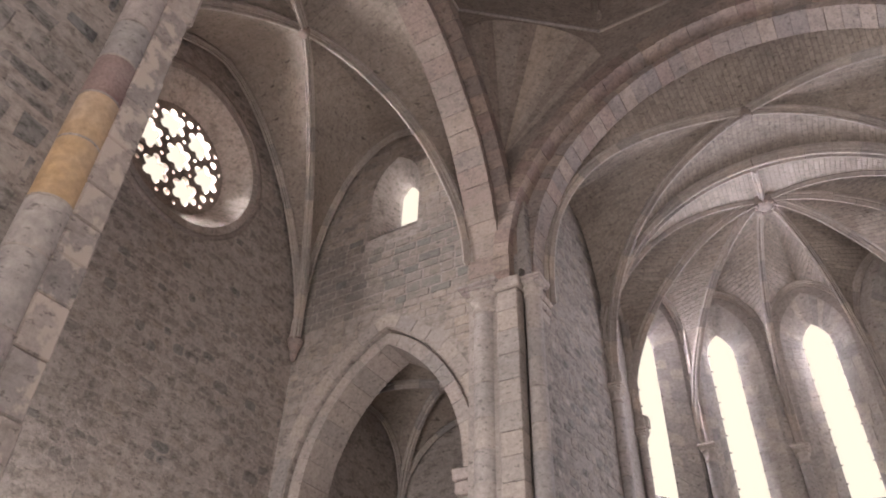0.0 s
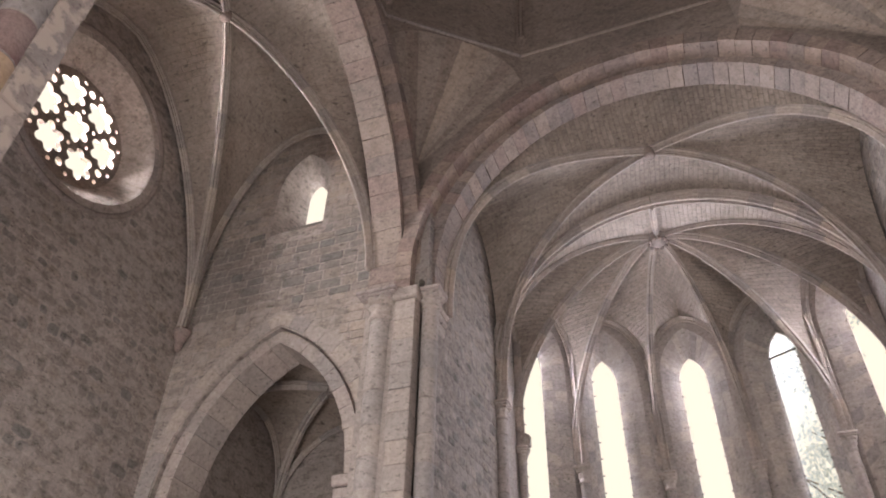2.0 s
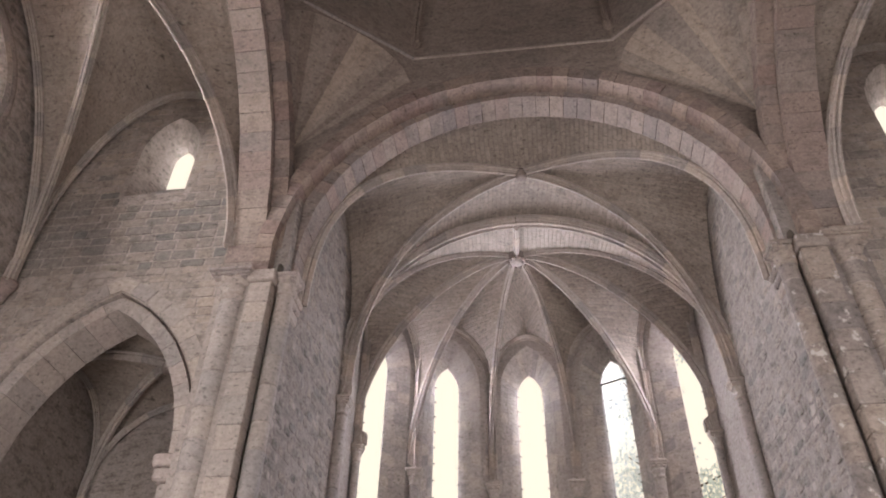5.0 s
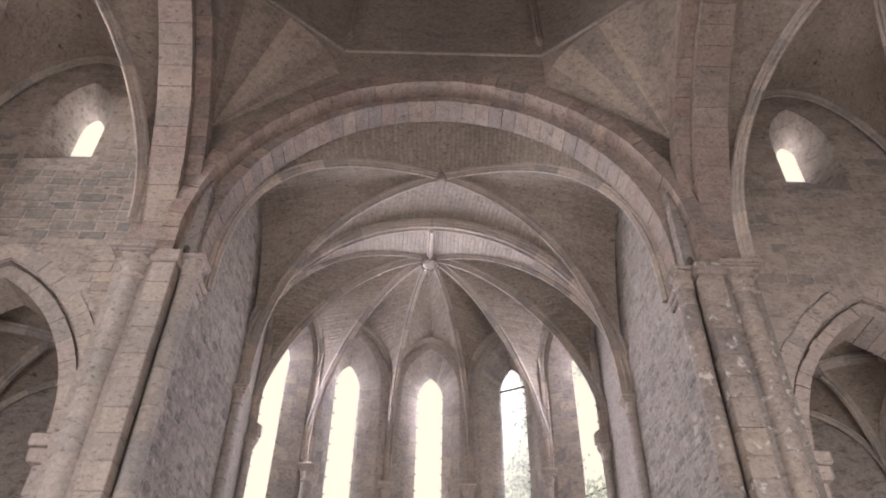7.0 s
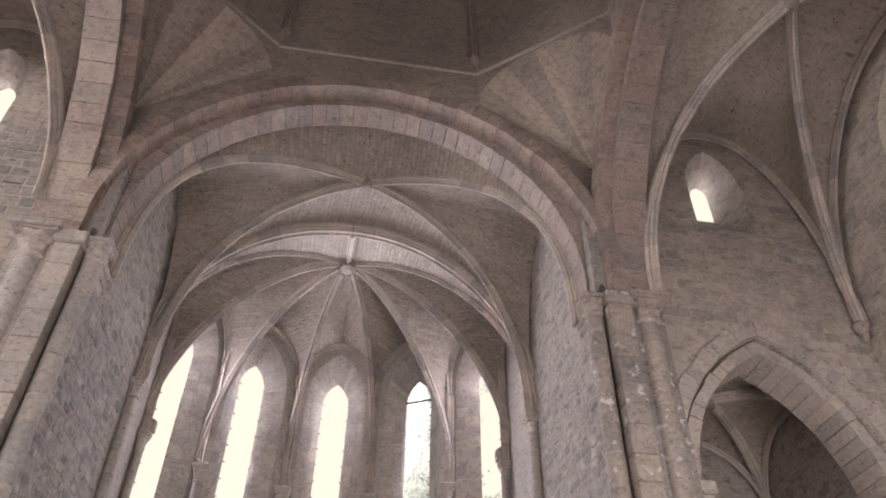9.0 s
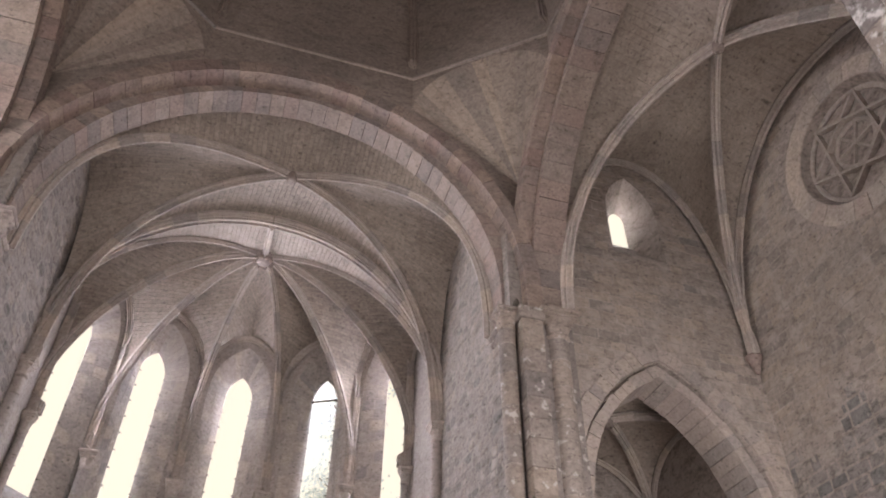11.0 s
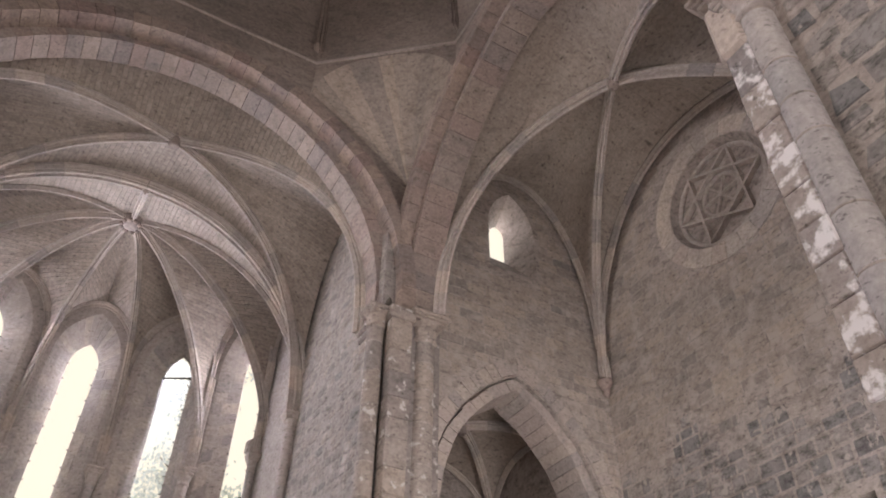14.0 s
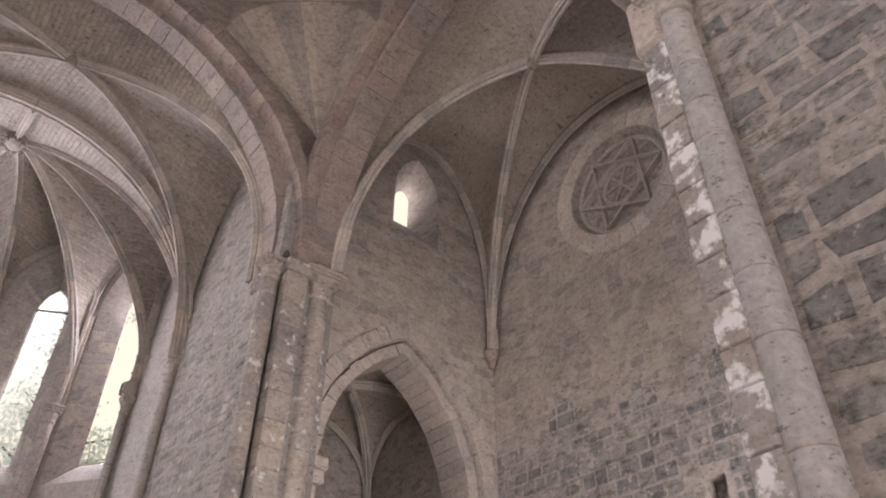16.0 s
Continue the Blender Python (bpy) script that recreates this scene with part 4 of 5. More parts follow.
# ---------------------------------------------------------------- chapel arches, window hoods, round windows
def arch_thing(name, label, group=""):
    return thing(name, label, "arch", group=group)


na = arch_thing("chapel_arch", "pale dressed pointed arch in two orders, well kept", "chapel arches")
ring_arch(na, F_EAST, -7.5, 6.4, 1.75, 2.9, 0.26, -0.06, -0.88, 17, M_PALE, jitter=0.004)
ring_arch(na, F_EAST, -7.5, 6.4, 2.0, 3.16, 0.16, -0.15, -0.8, 17, M_VOUS, jitter=0.002)
ring_arch(na, F_EAST, -7.5, 6.4, 2.1, 3.27, 0.29, 0.03, -0.14, 19, M_PALE, jitter=0.004)
sa = arch_thing("chapel_arch", "broken pointed arch with chipped pale voussoirs", "chapel arches")
ring_arch(sa, F_EAST, 7.35, 6.3, 1.65, 2.65, 0.24, -0.07, -0.88, 27, M_PALE, jitter=0.012, chip=0.2)
ring_arch(sa, F_EAST, 7.35, 6.3, 1.86, 2.88, 0.16, -0.16, -0.8, 21, M_VOUS, jitter=0.01)
ring_arch(sa, F_EAST, 7.35, 6.3, 1.93, 2.96, 0.33, 0.05, -0.14, 34, M_PALE, jitter=0.014, chip=0.3)
for ar, xs in ((na, (-9.25, -5.75)), (sa, (5.7, 9.0))):
    for x in xs:
        d = 0.12 if x in (-9.25, 5.7) else -0.12
        sgn = -1 if d > 0 else 1
        bm = bmesh.new()
        x0, x1 = sorted((x + sgn * 0.42, x - sgn * 0.14))
        box(bm, x0, x1, Y_EAST - 0.1, Y_EAST + 0.86, 6.18, 6.38, 0.025)
        box(bm, x0 + 0.03, x1 - 0.03, Y_EAST - 0.07, Y_EAST + 0.86, 5.95, 6.176, 0.04)
        part("impost", bm, M_PALE, ar)
        rnd = random.Random(int(x * 10))
        x0, x1 = sorted((x + sgn * 0.36, x - sgn * 0.02))
        course_pillar(ar, x0, x1, Y_EAST + 0.05, Y_EAST + 0.88, 0.0, 5.946, M_PALE, rnd)


def ring_circle(parent, M, cu, cv, r0, r1, w0, w1, count, mat, name="voussoir"):
    rnd = random.Random(int(cu * 91 + r0 * 10))
    for k in range(count):
        a0, a1 = 2 * math.pi * k / count + 0.004, 2 * math.pi * (k + 1) / count - 0.004
        j = rnd.uniform(0, 0.008)
        bm = bmesh.new()
        rows = []
        for i in range(4):
            a = a0 + (a1 - a0) * i / 3
            c, s = math.cos(a), math.sin(a)
            rows.append([bm.verts.new(M @ Vector((cu + r * c, cv + r * s, w))) for r, w in ((r0, w0 + j), (r1, w0 + j), (r1, w1), (r0, w1))])
        for r, q in zip(rows, rows[1:]):
            for m in range(4):
                bm.faces.new((r[m], r[(m + 1) % 4], q[(m + 1) % 4], q[m]))
        bm.faces.new(rows[0])
        bm.faces.new(list(reversed(rows[3])))
        bmesh.ops.recalc_face_normals(bm, faces=bm.faces[:])
        part(name, bm, mat, parent)


def torus_ring(bm, M, cu, cv, R, r, w, n=56, m=8):
    rows = []
    for i in range(n):
        a = 2 * math.pi * i / n
        rows.append([bm.verts.new(M @ Vector((cu + (R + r * math.cos(b)) * math.cos(a), cv + (R + r * math.cos(b)) * math.sin(a), w + r * math.sin(b)))) for b in (2 * math.pi * j / m for j in range(m))])
    for i in range(n):
        for j in range(m):
            f = bm.faces.new((rows[i][j], rows[(i + 1) % n][j], rows[(i + 1) % n][(j + 1) % m], rows[i][(j + 1) % m]))
            f.smooth = True
    bmesh.ops.recalc_face_normals(bm, faces=bm.faces[:])


rose = thing("rose_window", "round rose window with pierced six-petalled stone tracery", "window")
ring_circle(rose, F_NORTH, *ROSE_N, 1.75, 1.9, 0.016, -0.1, 28, M_PALE)
bm = bmesh.new()
torus_ring(bm, F_NORTH, *ROSE_N, 1.97, 0.06, 0.01)
part("moulding", bm, M_VOUS, rose)


def foil(u, v, r, n=36, turn=0.0):
    pts = []
    for i in range(n):
        a = 2 * math.pi * i / n
        q = r * (0.46 + 0.54 * abs(math.cos(3 * (a + turn))) ** 0.6)
        pts.append((u + q * math.cos(a), v + q * math.sin(a)))
    return pts


holes = []
cu, cv = ROSE_NO
foils = [(cu, cv)] + [(cu + 0.78 * math.cos(math.pi / 3 * k), cv + 0.78 * math.sin(math.pi / 3 * k)) for k in range(6)]
for u, v in foils:
    h = foil(u, v, 0.35, 36, 0.26)
    holes.append((h, h))
for k in range(6):
    a = math.pi / 3 * (k + 0.5)
    for rr, r in ((0.45, 0.045), (0.99, 0.085)):
        h = circle(cu + rr * math.cos(a), cv + rr * math.sin(a), r, 10)
        holes.append((h, h))
    for da in (-0.2, 0.2):
        h = circle(cu + 1.13 * math.cos(a + da), cv + 1.13 * math.sin(a + da), 0.05, 8)
        holes.append((h, h))
bm = bmesh.new()
wall_mesh(bm, F_NORTH @ Matrix.Translation((0, 0, -0.56)), circle(cu, cv, 1.3, 48), holes, 0.1)
part("tracery", bm, M_VOUS, rose, "pierced stone tracery with seven flowers")

star = thing("blind_rose", "blind round window with a six-pointed star of stone bars", "window")
ring_circle(star, F_SOUTH, -ROSE_S[0], ROSE_S[1], 1.25, 1.64, 0.022, -0.1, 26, M_RING)


def bar(bm, M, a, b, w, d0, d1):
    a, b = Vector((*a, 0)), Vector((*b, 0))
    t = (b - a).normalized()
    n = Vector((-t.y, t.x, 0)) * w / 2
    vs = [bm.verts.new(M @ (p + s * n * k + Vector((0, 0, d)))) for d, k in ((d0, 1), (d1, 0.7)) for p, s in ((a, 1), (b, 1), (b, -1), (a, -1))]
    for q in ((3, 2, 1, 0), (4, 5, 6, 7), (0, 1, 5, 4), (1, 2, 6, 5), (2, 3, 7, 6), (3, 0, 4, 7)):
        bm.faces.new([vs[i] for i in q])
    bmesh.ops.recalc_face_normals(bm, faces=bm.faces[:])


su, sv = -ROSE_SO[0], ROSE_SO[1]
tip = [(su + 1.08 * math.cos(math.pi / 3 * k + 0.06), sv + 1.08 * math.sin(math.pi / 3 * k + 0.06)) for k in range(6)]
for k in range(6):
    bm = bmesh.new()
    bar(bm, F_SOUTH, tip[k], tip[(k + 2) % 6], 0.07, -0.298, -0.17 - 0.006 * (k % 2) - 0.002 * k)
    part("bar", bm, M_RIB, star)
for k in range(3):
    bm = bmesh.new()
    a = math.pi / 3 * k + 0.05
    bar(bm, F_SOUTH, (su + 0.6 * math.cos(a), sv + 0.6 * math.sin(a)), (su - 0.6 * math.cos(a), sv - 0.6 * math.sin(a)), 0.06, -0.298, -0.24 - 0.004 * k)
    part("bar", bm, M_RIB, star)
bm = bmesh.new()
torus_ring(bm, F_SOUTH, su, sv, 0.46, 0.05, -0.29, 32)
part("ring", bm, M_RIB, star)
bm = bmesh.new()
torus_ring(bm, F_SOUTH, su, sv, 1.1, 0.06, -0.28, 48)
part("ring", bm, M_RIB, star)

# heads of the apse lancets and their iron fixings
def splay_stones(parent, F, inner, outer, depth):
    """Jamb and head stones on the splayed reveal of an opening, each a thin slab of its own."""
    rnd = random.Random(len(parent.name) + int(100 * F.translation.x))
    mid = F @ Vector((sum(u for u, _ in inner) / len(inner), 10, -depth / 2))
    A = [F @ Vector((u, v, 0)) for u, v in inner]
    B = [F @ Vector((u, v, -depth)) for u, v in outer]
    quads = []
    n = len(A)
    for i in range(n - 1):
        jamb = i in (0, n - 2)
        k = 14 if jamb else 1
        for j in range(k):
            a0, a1 = A[i].lerp(A[i + 1], j / k), A[i].lerp(A[i + 1], (j + 1) / k)
            b0, b1 = B[i].lerp(B[i + 1], j / k), B[i].lerp(B[i + 1], (j + 1) / k)
            if jamb:
                f = rnd.uniform(0.35, 0.65)
                quads += [(a0, a1, a1.lerp(b1, f), a0.lerp(b0, f)), (a0.lerp(b0, f), a1.lerp(b1, f), b1, b0)]
            else:
                quads.append((a0, a1, b1, b0))
    for q in quads:
        c = sum(q, Vector()) / 4
        nr = (q[2] - q[0]).cross(q[3] - q[1]).normalized()
        if nr.dot(mid - c) < 0:
            nr = -nr
        sh = [p + (c - p).normalized() * 0.008 for p in q]
        d = rnd.uniform(0.004, 0.012)
        bm = bmesh.new()
        lo = [bm.verts.new(p - nr * 0.02) for p in sh]
        hi = [bm.verts.new(p + (c - p).normalized() * 0.006 + nr * d) for p in sh]
        for m in range(4):
            bm.faces.new((lo[m], lo[(m + 1) % 4], hi[(m + 1) % 4], hi[m]))
        bm.faces.new(hi)
        bmesh.ops.recalc_face_normals(bm, faces=bm.faces[:])
        part("jamb_stone", bm, M_JAMB, parent)


for i, (ob, F, L, inner, outer) in enumerate(apse_walls):
    w = thing("lancet_window", "tall narrow lancet opening with radiating head stones" if i != 3 else "tall narrow lancet with leaded glass and crossbars", "window", group="apse lancets")
    splay_stones(w, F, inner, outer, 0.42)
    for k in range(9):
        z = 8.0 + 0.43 * k
        for sgn in (-1, 1):
            bm = bmesh.new()
            c = F @ Vector((L / 2 + sgn * 0.335, z, -0.38))
            bmesh.ops.create_cube(bm, size=0.034, matrix=Matrix.Translation(c) @ F.to_3x3().to_4x4() @ Matrix.Diagonal((1.3, 0.7, 0.6, 1)))
            part("fixing", bm, M_DARK, w)
    if i == 3:
        # clear glass with a whitish translucent share that imitates the window's glare
        M_GLASS = bpy.data.materials.new("dusty_glass")
        M_GLASS.use_nodes = True
        gn, gl = M_GLASS.node_tree.nodes, M_GLASS.node_tree.links
        clear = gn.new("ShaderNodeBsdfTransparent")
        glare_veil = gn.new("ShaderNodeBsdfTranslucent")
        glare_veil.inputs["Color"].default_value = (0.93, 0.95, 0.97, 1)
        blend = gn.new("ShaderNodeMixShader")
        blend.inputs[0].default_value = 0.2
        gl.new(clear.outputs[0], blend.inputs[1])
        gl.new(glare_veil.outputs[0], blend.inputs[2])
        gl.new(blend.outputs[0], gn["Material Output"].inputs[0])
        for z0, z1 in ((7.6, 9.0), (9.04, 10.4), (10.44, 11.45), (11.49, 12.2)):
            bm = bmesh.new()
            q = [bm.verts.new(F @ Vector((u, v, -0.36))) for u, v in ((L / 2 - 0.36, z0), (L / 2 + 0.36, z0), (L / 2 + 0.36, z1), (L / 2 - 0.36, z1))]
            bm.faces.new(q)
            p = part("pane", bm, M_GLASS, w, "clear leaded glass pane")
            p.visible_shadow = False
            if z1 > 11 and z1 < 12:
                bm = bmesh.new()
                bar(bm, F, (L / 2 - 0.36, z1 + 0.02), (L / 2 + 0.36, z1 + 0.02), 0.035, -0.38, -0.34)
                part("crossbar", bm, M_DARK, w)


# ---------------------------------------------------------------- masonry: single stones set in the mortar
def stone_mesh(rnd, rubble):
    """Unit stone, front at z = 1, with cut or ragged outline."""
    if rubble is True:
        n = rnd.choice((10, 11, 12))
        pts = []
        for i in range(n):
            a = 2 * math.pi * (i + rnd.uniform(-0.25, 0.25)) / n
            c, s = math.cos(a), math.sin(a)
            k = 0.5 / max(abs(c), abs(s)) * rnd.uniform(0.84, 1.0)
            k = min(k, 0.64)
            pts.append((c * k, s * k))
    else:
        e = 0.03 if rubble is False else 0.15
        pts = [(-0.5 + rnd.uniform(0, e), -0.5 + rnd.uniform(0, e)), (0.5 - rnd.uniform(0, e), -0.5 + rnd.uniform(0, 2 * e)), (0.5 - rnd.uniform(0, e), 0.5 - rnd.uniform(0, 2 * e)), (-0.5 + rnd.uniform(0, e), 0.5 - rnd.uniform(0, e))]
        pts = [q for i in range(4) for q in ((pts[i][0] * 0.999 + pts[i - 1][0] * 0.001, pts[i][1] * 0.999 + pts[i - 1][1] * 0.001), ((pts[i][0] + pts[(i + 1) % 4][0]) / 2 + rnd.uniform(-0.012, 0.012), (pts[i][1] + pts[(i + 1) % 4][1]) / 2 + rnd.uniform(-0.02, 0.02)))]
    base = [(x, y, -0.6) for x, y in pts]
    rim = [(x, y, 0.55) for x, y in pts]
    f = 0.86 if rubble is True else 0.93
    front = [(x * f, y * f, 1.0 + rnd.uniform(-0.25, 0.15)) for x, y in pts]
    n = len(pts)
    verts = base + rim + front + [(0, 0, 1.1)]
    faces = []
    for i in range(n):
        j = (i + 1) % n
        faces += [(i, j, n + j, n + i), (n + i, n + j, 2 * n + j, 2 * n + i), (2 * n + i, 2 * n + j, 3 * n)]
    return verts, faces


def make_variants(mat, rubble, count, seed):
    rnd = random.Random(seed)
    out = []
    for _ in range(count):
        v, f = stone_mesh(rnd, rubble)
        me = bpy.data.meshes.new("stone")
        me.from_pydata(v, [], f)
        me.materials.append(mat)
        out.append((v, f, me))
    return out


V_BLOCK = make_variants(M_BLOCK, False, 8, 3)
V_COURSE = make_variants(M_COURSE, False, 8, 7)
V_ASHLAR = make_variants(M_ASHLAR, False, 8, 9)
V_RUBBLE = make_variants(M_RUBBLE, True, 10, 4)
V_GREYB = make_variants(M_GREY, False, 8, 6)
V_GREY = make_variants(M_GREY, "rough", 14, 5)


def inside(poly, u, v):
    c = False
    j = len(poly) - 1
    for i in range(len(poly)):
        (a, b), (x, y) = poly[i], poly[j]
        if (b > v) != (y > v) and u < (x - a) * (v - b) / (y - b) + a:
            c = not c
        j = i
    return c


def masonry(wall, M, u0, u1, v0, v1, courses, lengths, rubble, seed, near, nparts, proud, gap=0.018, avoid=(), top=None, far_mat=None, drop=0.0, variants=None, foot=None):
    """Courses of single stones on a wall face; those nearest to the given spot are objects, the rest one joined part."""
    rnd = random.Random(seed)
    cells = []

    def clear(u, v):
        if (top and v > top(u)) or (foot and v < foot(u)):
            return False
        return not any(inside(p, u, v) for p in avoid)

    v = v0
    while v < v1:
        h = rnd.uniform(*courses)
        u = u0 + rnd.uniform(-0.3, 0)
        while u < u1:
            l = rnd.uniform(*lengths)
            hh = h
            a, b = max(u, u0), min(u + l, u1)
            if b - a > 0.06 and rnd.random() >= drop:
                g = gap / 2 * rnd.uniform(0.6, 1.7)
                spans = [(a, b)]
                if not all(clear(x, y) for x in (a, (a + b) / 2, b) for y in (v, v + h / 2, v + h)):
                    n = max(2, int((b - a) / 0.1))
                    spans = [(a + (b - a) * k / n, a + (b - a) * (k + 1) / n) for k in range(n)]
                    spans = [(x, y) for x, y in spans if all(clear(q, w) for q in (x, y) for w in (v, v + h))]
                    merged = []
                    for s in spans:
                        if merged and abs(merged[-1][1] - s[0]) < 1e-6:
                            merged[-1] = (merged[-1][0], s[1])
                        else:
                            merged.append(s)
                    spans = merged
                for x, y in spans:
                    if y - x > 2 * g + 0.04:
                        cells.append(((x + y) / 2, v + h / 2, y - x - 2 * g, h - 2 * g, proud * rnd.uniform(0.35, 1.3), rnd.random()))
            u += l
        v += h
    cells.sort(key=lambda c: (c[0] - near[0]) ** 2 + (c[1] - near[1]) ** 2)
    var = variants or (V_RUBBLE if rubble else V_BLOCK)
    for c in cells[:nparts]:
        _, _, me = var[int(c[5] * len(var))]
        ob = new("stone", me)
        ob.parent = wall
        ob.matrix_basis = M @ Matrix.Translation((c[0], c[1], 0)) @ Matrix.Rotation(math.pi * (int(c[5] * 97) % 2), 4, "Z") @ Matrix.Diagonal((c[2], c[3], c[4], 1))
    V, Fc = [], []
    for c in cells[nparts:]:
        vs, fs, _ = var[int(c[5] * len(var))]
        o = len(V)
        for x, y, z in vs:
            V.append(M @ Vector((c[0] + x * c[2], c[1] + y * c[3], z * c[4])))
        Fc += [tuple(o + k for k in f) for f in fs]
    if V:
        me = bpy.data.meshes.new("stones")
        me.from_pydata(V, [], Fc)
        me.materials.append(far_mat or (M_RUBBLES if rubble else M_BLOCKS))
        ob = new("stones", me)
        ob.parent = wall
        tagged(ob, kind="stuff")


def lunette(c, half, zs, apex):
    h = apex - zs

    def f(u):
        x = abs(u - c) / half
        return zs + h * (1 - min(1, x) ** 1.8) ** 0.7 if x < 1 else zs
    return f


def grow(c, v0, zs, a, h):
    return gate(c, v0, zs, a, h, 10)


n_avoid = [grow(-7.5, -1, 6.4, 2.42, 3.62), grow(-7.6, 12.15, 13.55, 0.68, 1.11)]
s_avoid = [grow(7.35, -1, 6.3, 2.24, 3.28), grow(7.48, 11.85, 13.2, 0.65, 1.18)]
masonry(wall_ne, F_EAST, X_NORTH + 0.02, -5.45, 4.5, 10.15, (0.17, 0.24), (0.26, 0.5), False, 11, (-6.8, 9), 90, 0.012, 0.02, n_avoid, lunette(-7.75, 2.4, 11.5, 15.5))
masonry(wall_ne, F_EAST, X_NORTH + 0.02, -5.45, 10.15, 12.3, (0.19, 0.26), (0.26, 0.58), False, 21, (-6.8, 11), 110, 0.016, 0.026, n_avoid, lunette(-7.75, 2.4, 11.5, 15.5), far_mat=M_COURSE, variants=V_COURSE)
masonry(wall_ne, F_EAST, X_NORTH + 0.02, -5.45, 12.3, 15.4, (0.17, 0.24), (0.26, 0.5), False, 22, (-6.8, 13), 60, 0.012, 0.02, n_avoid, lunette(-7.75, 2.4, 11.5, 15.5))
masonry(wall_se, F_EAST, 5.45, X_SOUTH - 0.02, 4.5, 14.9, (0.2, 0.28), (0.28, 0.6), False, 12, (6.8, 10.5), 300, 0.012, 0.018, s_avoid, lunette(7.5, 2.3, 11.3, 15.0))
masonry(wall_n, F_NORTH, Y_WEST + 0.1, Y_EAST - 0.02, 4.0, 15.6, (0.16, 0.26), (0.18, 0.46), True, 13, (8.3, 9), 300, 0.007, 0.03, [circle(*ROSE_N, 2.02)], lunette(6.3, 4.1, 11.6, 15.6), drop=0.45)
S_LINE = lambda u: 7.6 + 0.25 * math.sin(1.3 * u) + 0.35 * math.sin(3.7 * u + 1)
masonry(wall_s, F_SOUTH, -Y_EAST + 0.02, -Y_WEST, 6.0, 14.6, (0.18, 0.24), (0.3, 0.6), False, 14, (-7.5, 9), 200, 0.008, 0.016, [circle(su, sv, 1.68)], lunette(-6.3, 4.0, 11.0, 14.6), foot=S_LINE)
masonry(wall_s, F_SOUTH, -Y_EAST + 0.02, -Y_WEST, 4.0, 8.2, (0.2, 0.3), (0.24, 0.5), False, 15, (-6.5, 6.5), 150, 0.008, 0.036, [rect(-5.85, -5.4, 5.2, 5.75)], S_LINE, far_mat=M_GREYS, variants=V_GREYB, drop=0.04)
masonry(wall_cn, F_CHOIRN, Y_CHOIR + 0.02, Y_TRANS, 4.5, 13.2, (0.14, 0.24), (0.18, 0.42), True, 16, (11.5, 8.5), 300, 0.012, 0.028, (), None, drop=0.22)
masonry(wall_cs, F_CHOIRS, -Y_TRANS, -Y_CHOIR - 0.02, 4.5, 13.2, (0.14, 0.24), (0.18, 0.42), True, 17, (-11.5, 8.5), 300, 0.012, 0.028, (), None, drop=0.22)
masonry(wall_nn, F_NAVEN, -3.5, 1.8, 2.5, 11.5, (0.16, 0.36), (0.25, 0.75), True, 18, (0.9, 6.5), 300, 0.02, 0.04, far_mat=M_GREYS, variants=V_GREY, drop=0.06)
masonry(wall_ns, F_NAVES, -1.8, 3.5, 2.0, 11.5, (0.15, 0.42), (0.25, 0.85), True, 19, (-0.8, 5.5), 300, 0.012, 0.008, far_mat=M_GREYS, variants=V_GREY, drop=0.05)
for i, (ob, F, L, inner, outer) in enumerate(apse_walls):
    masonry(ob, F, 0.02, L - 0.02, 5.0, 12.9, (0.24, 0.34), (0.2, 0.42), False, 30 + i, (L / 2, 10), 60, 0.009, 0.014, [gate(L / 2, 6.85, 11.45, 0.86, 1.41, 8)], far_mat=M_ASHLARS, variants=V_ASHLAR, top=lambda u, L=L: 11.2 + 1.9 * max(0.0, 1 - (abs(u - L / 2) / (L / 2)) ** 2) ** 0.6)

# tree seen through the glazed lancet
M_LEAF = bpy.data.materials.new("leaves")
M_LEAF.use_nodes = True
ln, ll = M_LEAF.node_tree.nodes, M_LEAF.node_tree.links
face = ln["Principled BSDF"]
face.inputs["Base Color"].default_value, face.inputs["Roughness"].default_value = (0.11, 0.14, 0.08, 1), 0.55
# near-white translucent tone: overexposure of the backlit leaves, put into their colour
thin = ln.new("ShaderNodeBsdfTranslucent")
tone = ln.new("ShaderNodeMix")
tone.data_type = "RGBA"
tone.inputs["A"].default_value, tone.inputs["B"].default_value = (0.62, 0.68, 0.66, 1), (0.85, 0.88, 0.88, 1)
ll.new(ln.new("ShaderNodeNewGeometry").outputs["Random Per Island"], tone.inputs["Factor"])
ll.new(tone.outputs["Result"], thin.inputs["Color"])
leaf_mix = ln.new("ShaderNodeMixShader")
leaf_mix.inputs[0].default_value = 0.9
ll.new(face.outputs[0], leaf_mix.inputs[1])
ll.new(thin.outputs[0], leaf_mix.inputs[2])
ll.new(leaf_mix.outputs[0], ln["Material Output"].inputs[0])
M_BARK = stone("bark", (0.14, 0.1, 0.07), (0.09, 0.07, 0.05))


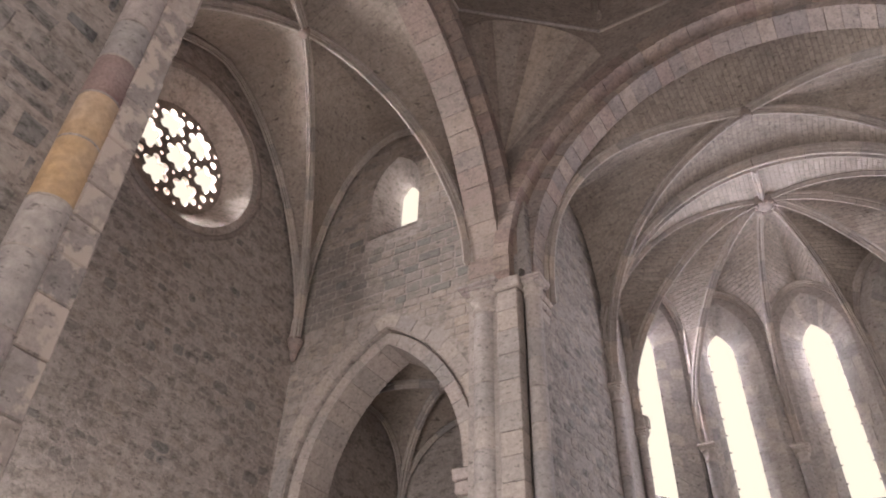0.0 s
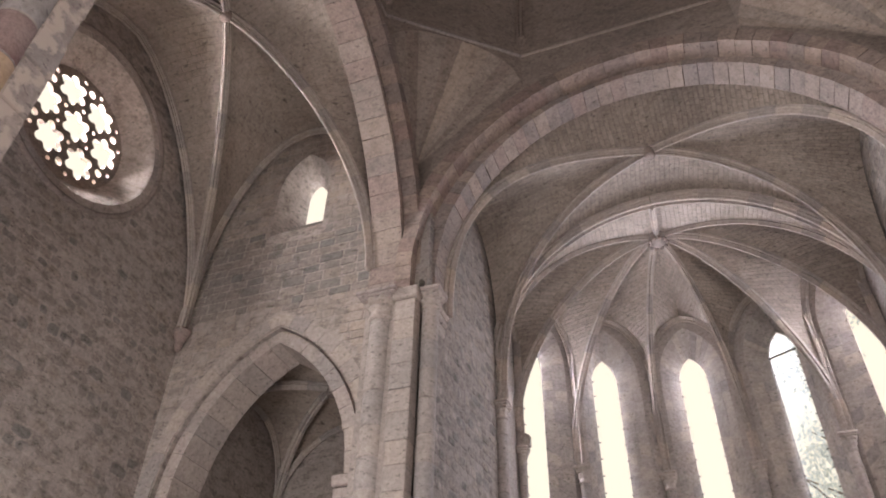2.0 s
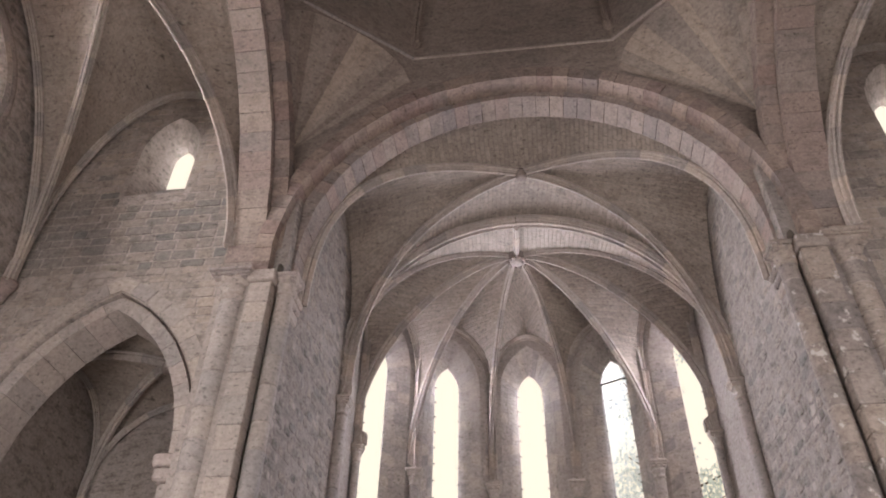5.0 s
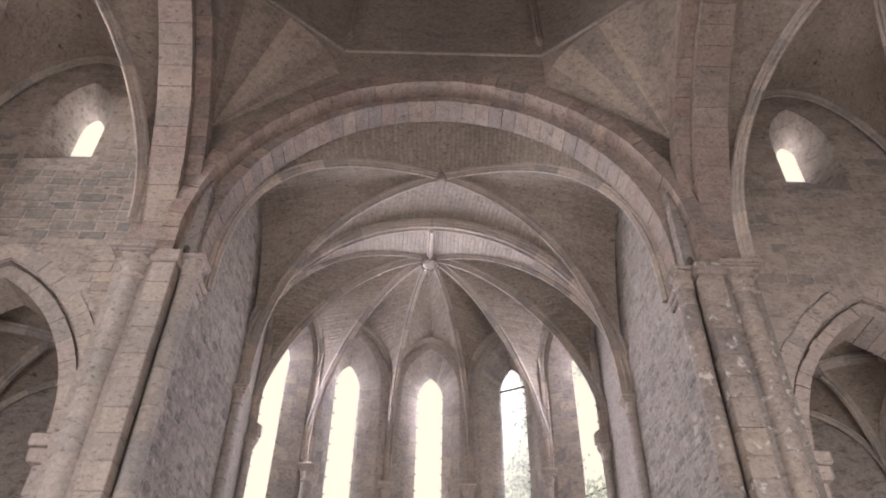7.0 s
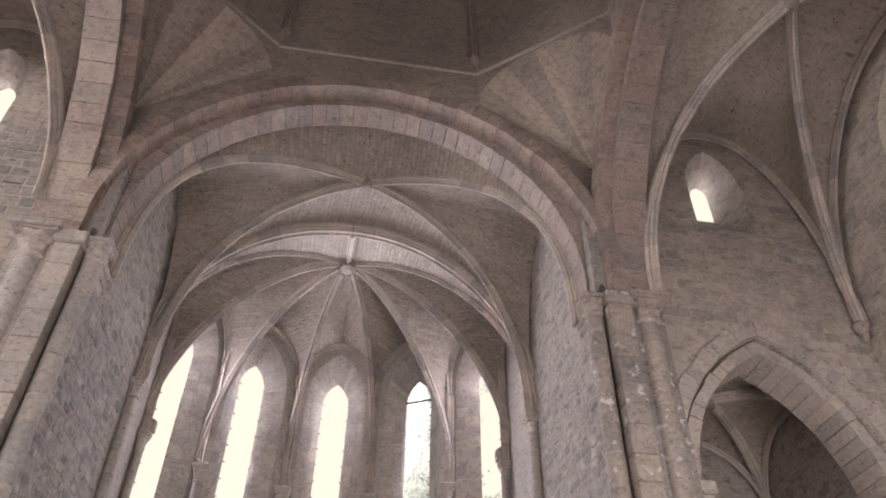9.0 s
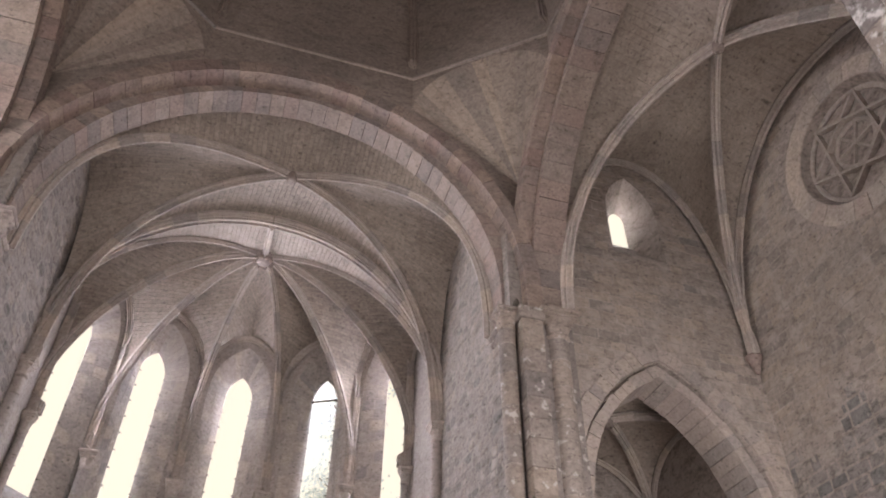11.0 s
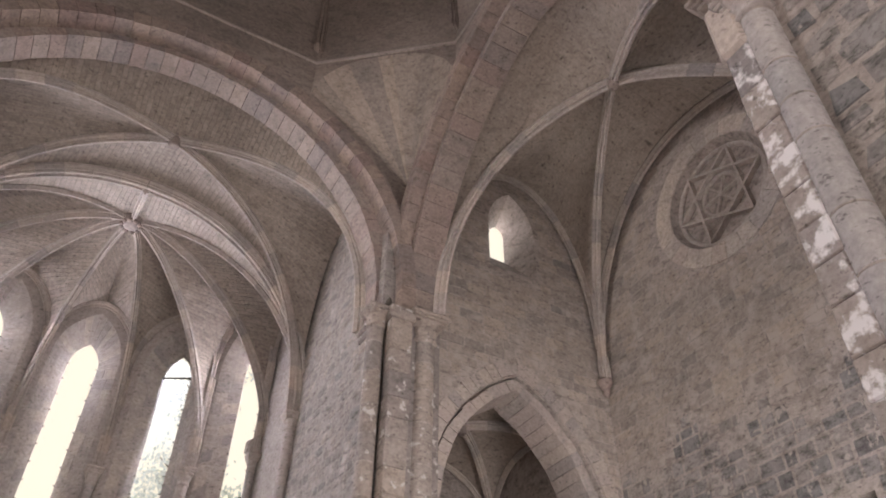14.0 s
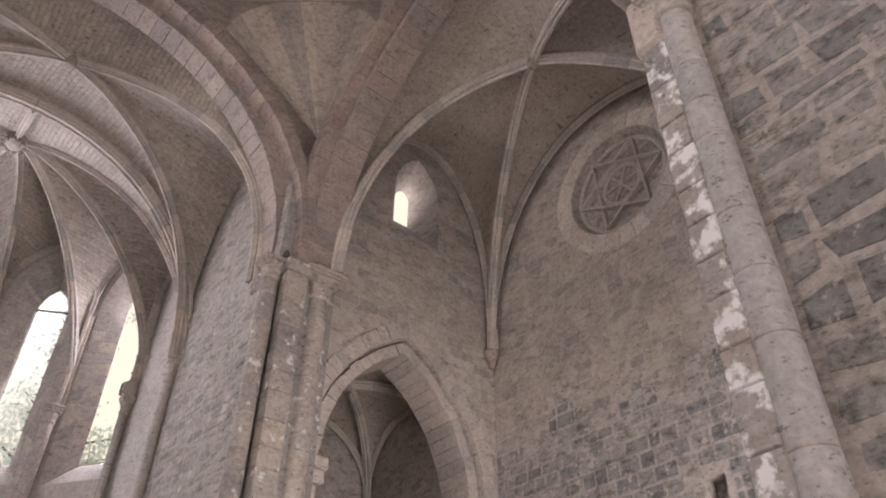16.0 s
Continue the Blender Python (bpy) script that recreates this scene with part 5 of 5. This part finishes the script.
def tree(x, y, h, spread, seed):
    t = thing("tree", "leafy green tree standing outside the apse", "tree", group="trees outside")
    rnd = random.Random(seed)
    bm = bmesh.new()
    lathe(bm, [(0.34, -0.3), (0.26, 1.5), (0.2, h * 0.4), (0.1, h * 0.75), (0.03, h * 0.95)], x, y, 10)
    tips = []
    for k in range(14):
        z0 = h * rnd.uniform(0.3, 0.8)
        a = rnd.uniform(0, 6.28)
        r = spread * rnd.uniform(0.5, 1.0) * (1.15 - z0 / h)
        p0, p1 = Vector((x, y, z0)), Vector((x + r * math.cos(a), y + r * math.sin(a), z0 + r * 0.5))
        tips.append((p0, p1))
        d = p1 - p0
        bmesh.ops.create_cone(bm, segments=6, radius1=0.07, radius2=0.02, depth=d.length, matrix=Matrix.Translation((p0 + p1) / 2) @ d.to_track_quat("Z", "Y").to_matrix().to_4x4())
    part("trunk", bm, M_BARK, t)
    V, Fc = [], []
    for p0, p1 in tips:
        for _ in range(190):
            c = p0.lerp(p1, rnd.uniform(0.3, 1.1)) + Vector((rnd.gauss(0, 0.45), rnd.gauss(0, 0.45), rnd.gauss(0, 0.4)))
            m = Euler((rnd.uniform(0, 6), rnd.uniform(0, 6), rnd.uniform(0, 6))).to_matrix()
            s = rnd.uniform(0.07, 0.14)
            o = len(V)
            V += [c + m @ Vector(q) * s for q in ((-1, 0, 0), (0, -0.5, 0.12), (1, 0, 0), (0, 0.5, 0.12))]
            Fc.append((o, o + 1, o + 2, o + 3))
    me = bpy.data.meshes.new("crown")
    me.from_pydata(V, [], Fc)
    me.materials.append(M_LEAF)
    cr = new("crown", me)
    cr.parent = t


tree(4.15, 26.0, 25.0, 4.0, 3)
tree(5.35, 33.0, 20.0, 4.0, 4)

# bright overcast sky beyond the openings
M_GLOW = bpy.data.materials.new("overcast_sky")
M_GLOW.use_nodes = True
gb = M_GLOW.node_tree.nodes["Principled BSDF"]
gb.inputs["Base Color"].default_value = (0, 0, 0, 1)
gb.inputs["Emission Color"].default_value = (1.0, 0.92, 0.76, 1)
gb.inputs["Emission Strength"].default_value = 1.05
bm = bmesh.new()
ring = [Vector((60 * math.cos(a), 8 + 60 * math.sin(a), 0)) for a in (radians(q) for q in range(0, 361, 6))]
ruled(bm, ring, [p + Vector((0, 0, 240)) for p in ring], 0, 1)
setting("backdrop", bm, M_GLOW, "pale overcast sky beyond the windows", "sky")
